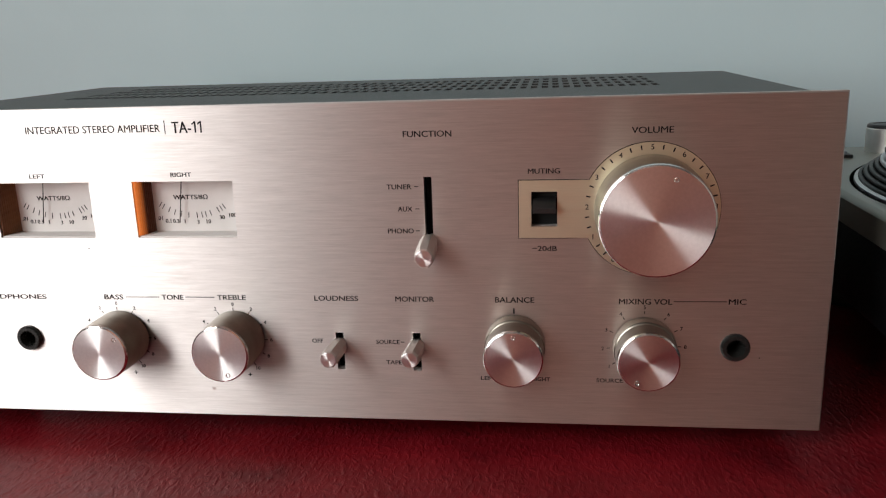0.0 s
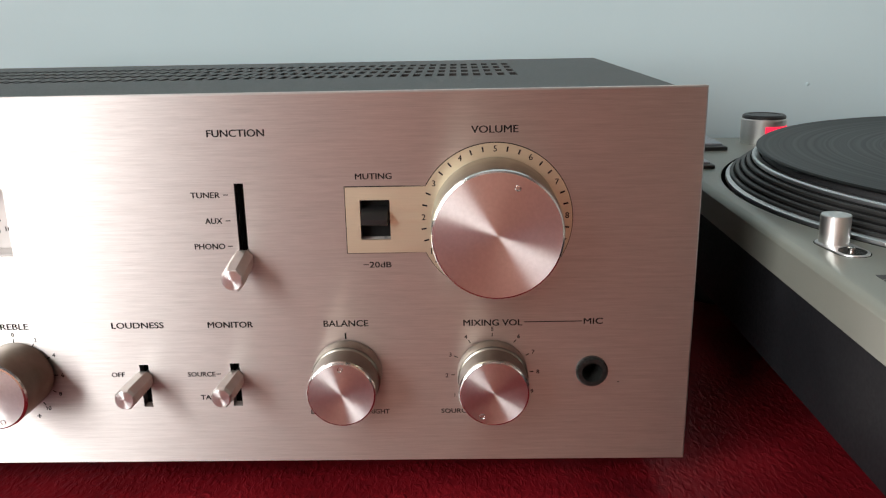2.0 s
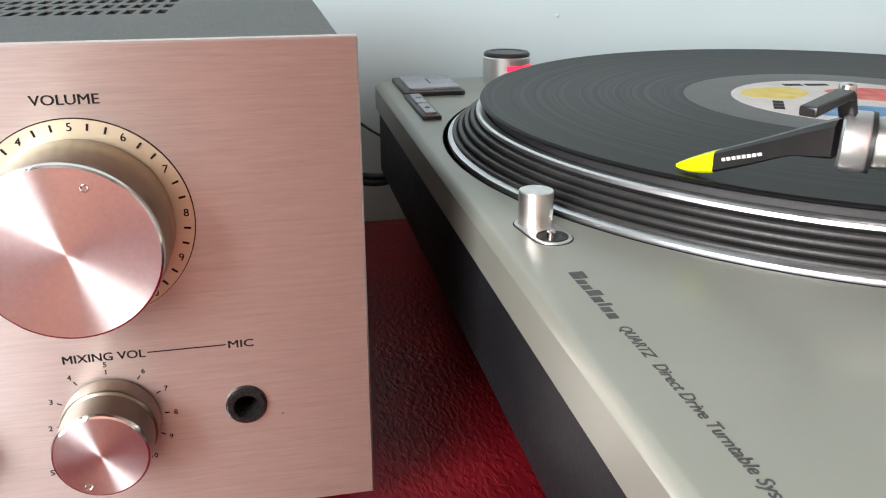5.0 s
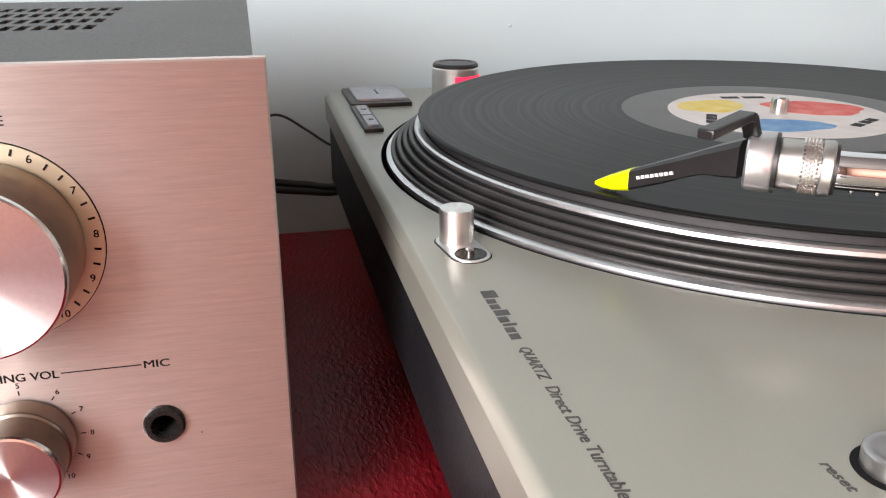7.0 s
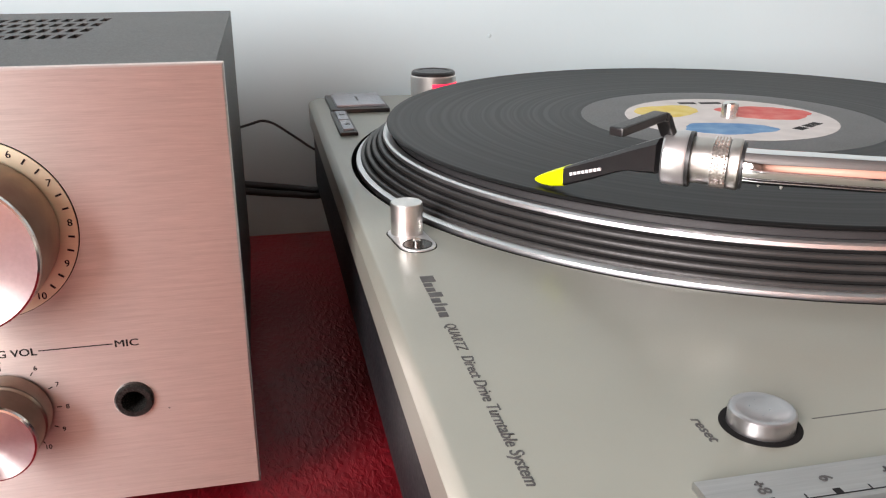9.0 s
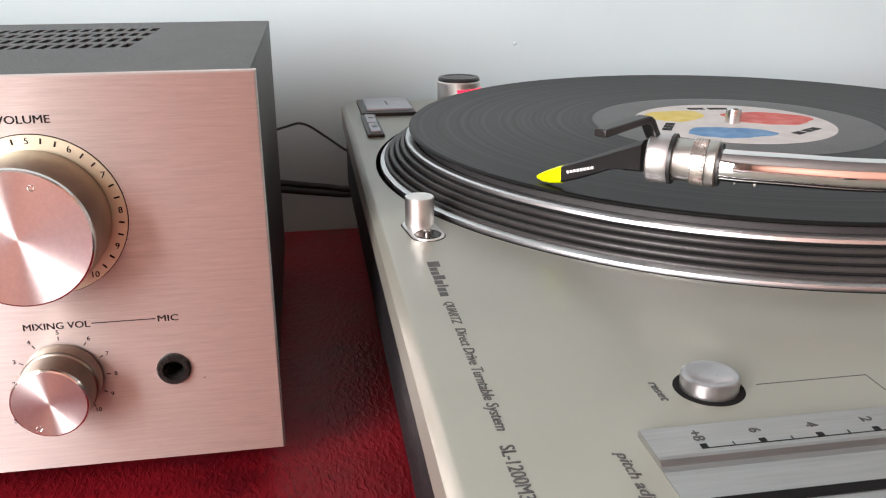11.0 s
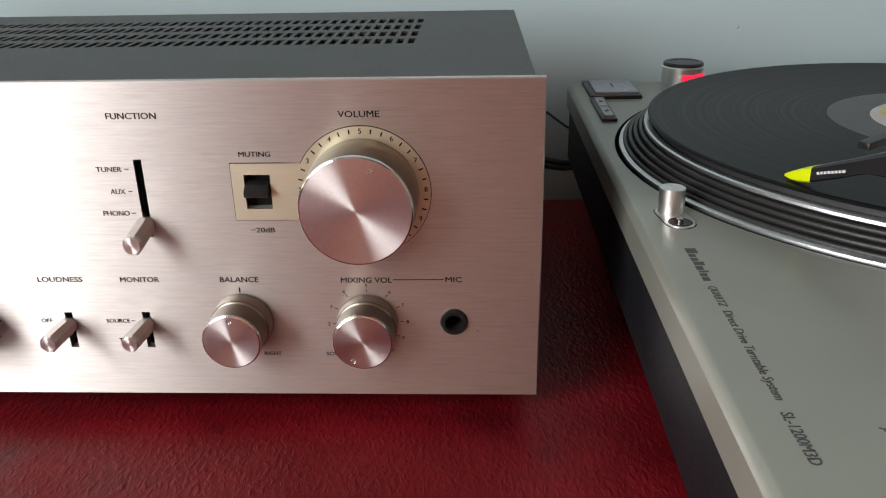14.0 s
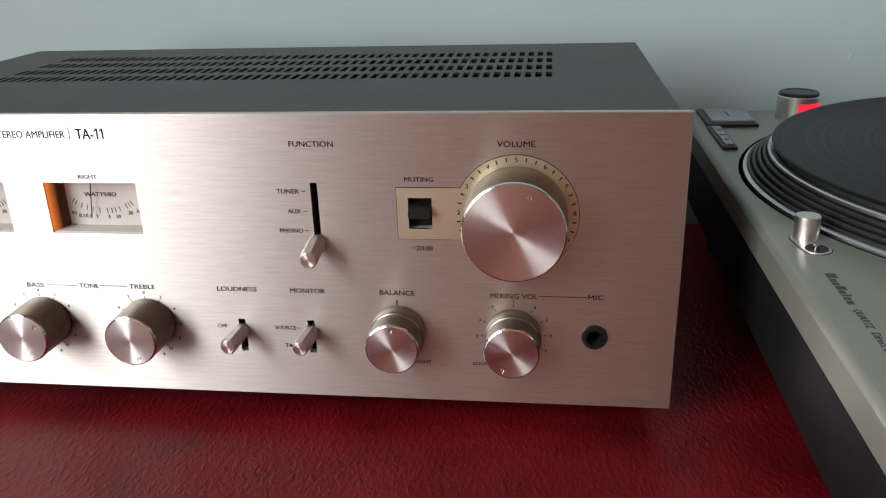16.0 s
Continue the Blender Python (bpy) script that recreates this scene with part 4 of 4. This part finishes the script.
part("reset_key", lathe([(0.0064, -0.001), (0.0064, 0.0028), (0.0063, 0.0034), (0.0060, 0.0037), (0.0055, 0.0038), (0.0046, 0.0035), (0.0030, 0.0030), (0.0014, 0.0028), (0, 0.00275)], pose(RX, RY, PTOP), 48), KEY_METAL, deck, "round silver reset key")

# pitch slider plate
px0, px1, py0, py1 = PITCH
prof = [(py1, -0.001), (py1, 0.0013), (py1 - 0.0003, 0.0016), (-0.1352, 0.0016), (-0.1360, 0.0014), (-0.1372, 0.0007), (-0.1384, 0.0003), (-0.1396, 0.0002), (py0, 0.0002), (py0, -0.001)]
turn_x = Matrix(((0, 0, 1, px0), (1, 0, 0, 0), (0, 1, 0, PTOP), (0, 0, 0, 1)))
pitch = part("pitch_plate", prism(prof, turn_x, px1 - px0), PITCH_METAL, deck, "brushed pitch slider plate with scale", 0)
# raised near-black strip; the slot's depth is painted, not cut
part("slider_slot", box(px0 + 0.005, px1 - 0.005, -0.1494, -0.1468, PTOP - 0.0005, PTOP + 0.0004), DARK, pitch)
zt = PTOP + 0.0016
for i, text in enumerate(("+8", "6", "4", "2", "0", "2", "4", "6", "-8")):
    x = 0.0865 + i * 0.0122
    words(text, dw(x - 0.0010, -0.1296, zt), 0, 0.0024, pitch, INK_GREY, "CENTER")
    part("scale_mark", box(x - 0.0007, x + 0.0007, -0.1340, -0.1325, zt - 0.0004, zt + 0.0001), INK, pitch, smooth=0)
    if i < 8:
        part("scale_mark", box(x + 0.0060, x + 0.0062, -0.1340, -0.1327, zt - 0.0004, zt + 0.0001), INK, pitch, smooth=0)
part("scale_line", box(0.0865, 0.1841, -0.1340, -0.1338, zt - 0.0004, zt + 0.00008), INK, pitch, smooth=0)
part("slider_knob", box(0.1560, 0.1650, -0.1630, -0.1345, PTOP + 0.001, PTOP + 0.010, 0.0015), BLACK, pitch)
for seg in ((0.1101, 0.1371, -0.1104, -0.1102), (0.1369, 0.1371, -0.1225, -0.1103)):
    part("printed_line", box(*seg, PTOP - 0.0004, PTOP + 0.0001), INK_GREY, plinth, smooth=0)

# tonearm
AX = Vector((0.0100, -0.0073, -0.0002)).normalized()
COLLAR = Vector((0.1203, -0.0268, 0.1197))
arm_turn = AX.to_track_quat("Z", "Y").to_matrix().to_4x4()


def arm_pose(d):
    return Matrix.Translation(COLLAR + AX * d) @ arm_turn


arm = part("tonearm", tube(smooth_line([COLLAR + AX * 0.012, COLLAR + AX * 0.022, (0.1520, -0.0470, 0.1193), (0.1650, -0.0525, 0.1190), (0.1800, -0.0570, 0.1188), (0.2100, -0.0650, 0.1185), (0.2500, -0.0760, 0.1185), (0.3020, -0.1015, 0.1180)]), 0.0048, 24), CHROME, deck, "chromed s-shaped tonearm tube")
part("lock_ring", lathe([(0.0, 0.0), (0.0062, 0.0), (0.0064, 0.0004), (0.0064, 0.0090), (0.0060, 0.0094), (0.0, 0.0094)], arm_pose(0.0045), 48), DULL_NICKEL, arm, "nickel locking ring")
kn = bmesh.new()
merge(kn, lathe([(0.0064, 0), (0.0066, 0.0), (0.0066, 0.0042), (0.0064, 0.0042)], arm_pose(0.0100), 48))
for a in range(36):
    for h in range(5):
        c = arm_pose(0.0100) @ pose(0, 0, 0, 0, 0, a * 10 + (h % 2) * 5) @ Matrix.Translation((0.0068, 0, 0.0005 + h * 0.0008)) @ Matrix.Rotation(radians(90), 4, "Y")
        bmesh.ops.create_cone(kn, cap_ends=False, segments=4, radius1=0.00062, radius2=0.00008, depth=0.0006, matrix=c)
part("knurled_ring", kn, NICKEL, arm, "knurled nickel ring", 0)
part("end_ring", lathe([(0.0050, 0), (0.0068, 0.0), (0.0070, 0.0004), (0.0070, 0.0026), (0.0066, 0.0030), (0.0050, 0.0030)], arm_pose(0.0145), 48), DULL_NICKEL, arm)
part("tube_seal", lathe([(0.0046, 0.0), (0.0064, 0.0), (0.0064, 0.0008), (0.0046, 0.0008)], arm_pose(0.0175), 40), BLACK, arm)
collar = part("headshell_collar", lathe([(0.0, -0.0030), (0.0070, -0.0030), (0.0076, -0.0024), (0.0077, 0.0030), (0.0074, 0.0036), (0.0062, 0.0037)], arm_pose(0.0), 48), SATIN, arm, "satin silver collar")
part("collar_seal", lathe([(0.0060, 0.0036), (0.0077, 0.0036), (0.0077, 0.0046), (0.0060, 0.0046)], arm_pose(0.0), 48), BLACK, arm)
for x, y in ((0.1388, -0.0395), (0.1433, -0.0431)):
    part("contact_screw", lathe([(0, -0.0007), (0.0005, -0.0005), (0.0007, 0.0), (0.0006, 0.0008)], pose(x, y, 0.1143), 12), CHROME, arm)

# cartridge: a tapering black body with a yellow nose
NOSE = Vector((0.0927, 0.0101, 0.1054))
BACK = COLLAR - AX * 0.0028 + Vector((0, 0, 0.0002))
along = (BACK - NOSE)
side = Vector((along.y, -along.x, 0)).normalized()


def body_sections(stops):
    bm = bmesh.new()
    rings = []
    for f, w, hi, lo in stops:
        c = NOSE + along * f
        rings.append([bm.verts.new(c + side * (w * sx) + Vector((0, 0, hi if sz > 0 else -lo)) * abs(sz)) for sx, sz in ((-1, -0.8), (-0.75, -1), (0.75, -1), (1, -0.8), (1, 0.75), (0.7, 1), (-0.7, 1), (-1, 0.75))])
    for a, b in zip(rings, rings[1:]):
        for i in range(8):
            bm.faces.new((a[i], a[(i + 1) % 8], b[(i + 1) % 8], b[i]))
    bm.faces.new(rings[0])
    bm.faces.new(rings[-1])
    bmesh.ops.recalc_face_normals(bm, faces=bm.faces)
    return bm


cart = part("cartridge", body_sections([(0.285, 0.0034, 0.0022, 0.0038), (0.5, 0.0039, 0.0031, 0.0032), (0.70, 0.0045, 0.0041, 0.0022), (0.78, 0.0049, 0.0046, 0.0021), (0.86, 0.0053, 0.0050, 0.0030), (1.0, 0.0057, 0.0055, 0.0044)]), BLACK, arm, "black tapering cartridge body", 20)
part("stylus_nose", body_sections([(0.0, 0.0005, 0.0001, 0.0008), (0.03, 0.0010, 0.0006, 0.0015), (0.08, 0.0018, 0.0011, 0.0023), (0.15, 0.0026, 0.0016, 0.0031), (0.22, 0.0031, 0.0020, 0.0036), (0.2845, 0.0034, 0.0022, 0.0039)]), YELLOW, cart, "fluorescent yellow stylus holder")
q = NOSE + along * 0.17
part("stylus", tube([(q.x, q.y, q.z - 0.001), (q.x - 0.0005, q.y + 0.0006, 0.1038)], 0.0003, 8), BLACK, cart)
nrm = side if side.y < 0 else -side
near, far = NOSE + along * 0.33 + nrm * 0.0036, NOSE + along * 0.72 + nrm * 0.0049
ux = (far - near).normalized()
nrm = (nrm - ux * nrm.dot(ux)).normalized()
up = nrm.cross(ux)
mc = Matrix(((ux.x, up.x, nrm.x, near.x), (ux.y, up.y, nrm.y, near.y), (ux.z, up.z, nrm.z, near.z), (0, 0, 0, 1))) @ pose(0, -0.0003, 0.0001)
bars(mc, [(0.0006 + i * 0.0015, 0.0016 + i * 0.0015) for i in range(8)], 0.0009, cart, WHITE_INK)
lift = [Vector((0.1178, -0.0268, 0.1262)), Vector((0.1142, -0.0296, 0.1318)), Vector((0.1122, -0.0312, 0.1325)), Vector((0.0952, -0.0425, 0.1314))]
fl = bmesh.new()
for a, b in zip(lift, lift[1:]):
    d = (b - a)
    s = d.cross(Vector((0, 0, 1))).normalized() * 0.0021
    u = s.cross(d).normalized() * 0.0012
    vs = [fl.verts.new(p + i * s + j * u) for p in (a - d * 0.02, b + d * 0.02) for i, j in ((-1, -1), (1, -1), (1, 1), (-1, 1))]
    for f in ((0, 1, 2, 3), (7, 6, 5, 4), (0, 4, 5, 1), (1, 5, 6, 2), (2, 6, 7, 3), (3, 7, 4, 0)):
        fl.faces.new([vs[i] for i in f])
bmesh.ops.recalc_face_normals(fl, faces=fl.faces)
bmesh.ops.bevel(fl, geom=list(fl.edges), offset=0.0005, segments=2, profile=0.5, affect="EDGES")
part("finger_lift", fl, BLACK, arm, "black finger lift", 20)
# the arm's bearing, which carries the tube
part("arm_base", lathe([(0, -0.001), (0.034, -0.001), (0.034, 0.006), (0.030, 0.010), (0.018, 0.012), (0.012, 0.020), (0.012, 0.036), (0, 0.037)], pose(0.302, -0.1015, PTOP), 64), SATIN, deck, "silver tonearm bearing")

# ---- cables behind ----
tagged(part("signal_cable", tube(smooth_line([(-0.060, 0.2145, 0.050), (-0.03, 0.252, 0.066), (0.0, 0.285, 0.0700), (0.012, 0.292, 0.0700), (0.026, 0.287, 0.062), (0.037, 0.2780, 0.0555), (0.050, 0.2672, 0.050)], 8), 0.0008, 10), RUBBER), "thin black cable looping between amplifier and turntable", "cable")
for k, dz in enumerate((0.0, 0.0035)):
    tagged(part("power_cable", tube(smooth_line([(-0.09, 0.2145, 0.050 + dz), (-0.05, 0.262, 0.040 + dz), (-0.01, 0.284 + 0.004 * k, 0.0285 + dz), (0.022, 0.287 + 0.003 * k, 0.0235 + dz), (0.045, 0.2800, 0.0245 + dz), (0.070, 0.2672, 0.043 + dz)], 8), 0.0022, 12), RUBBER), "thick black cable behind the turntable", "cable", "cables behind the turntable")
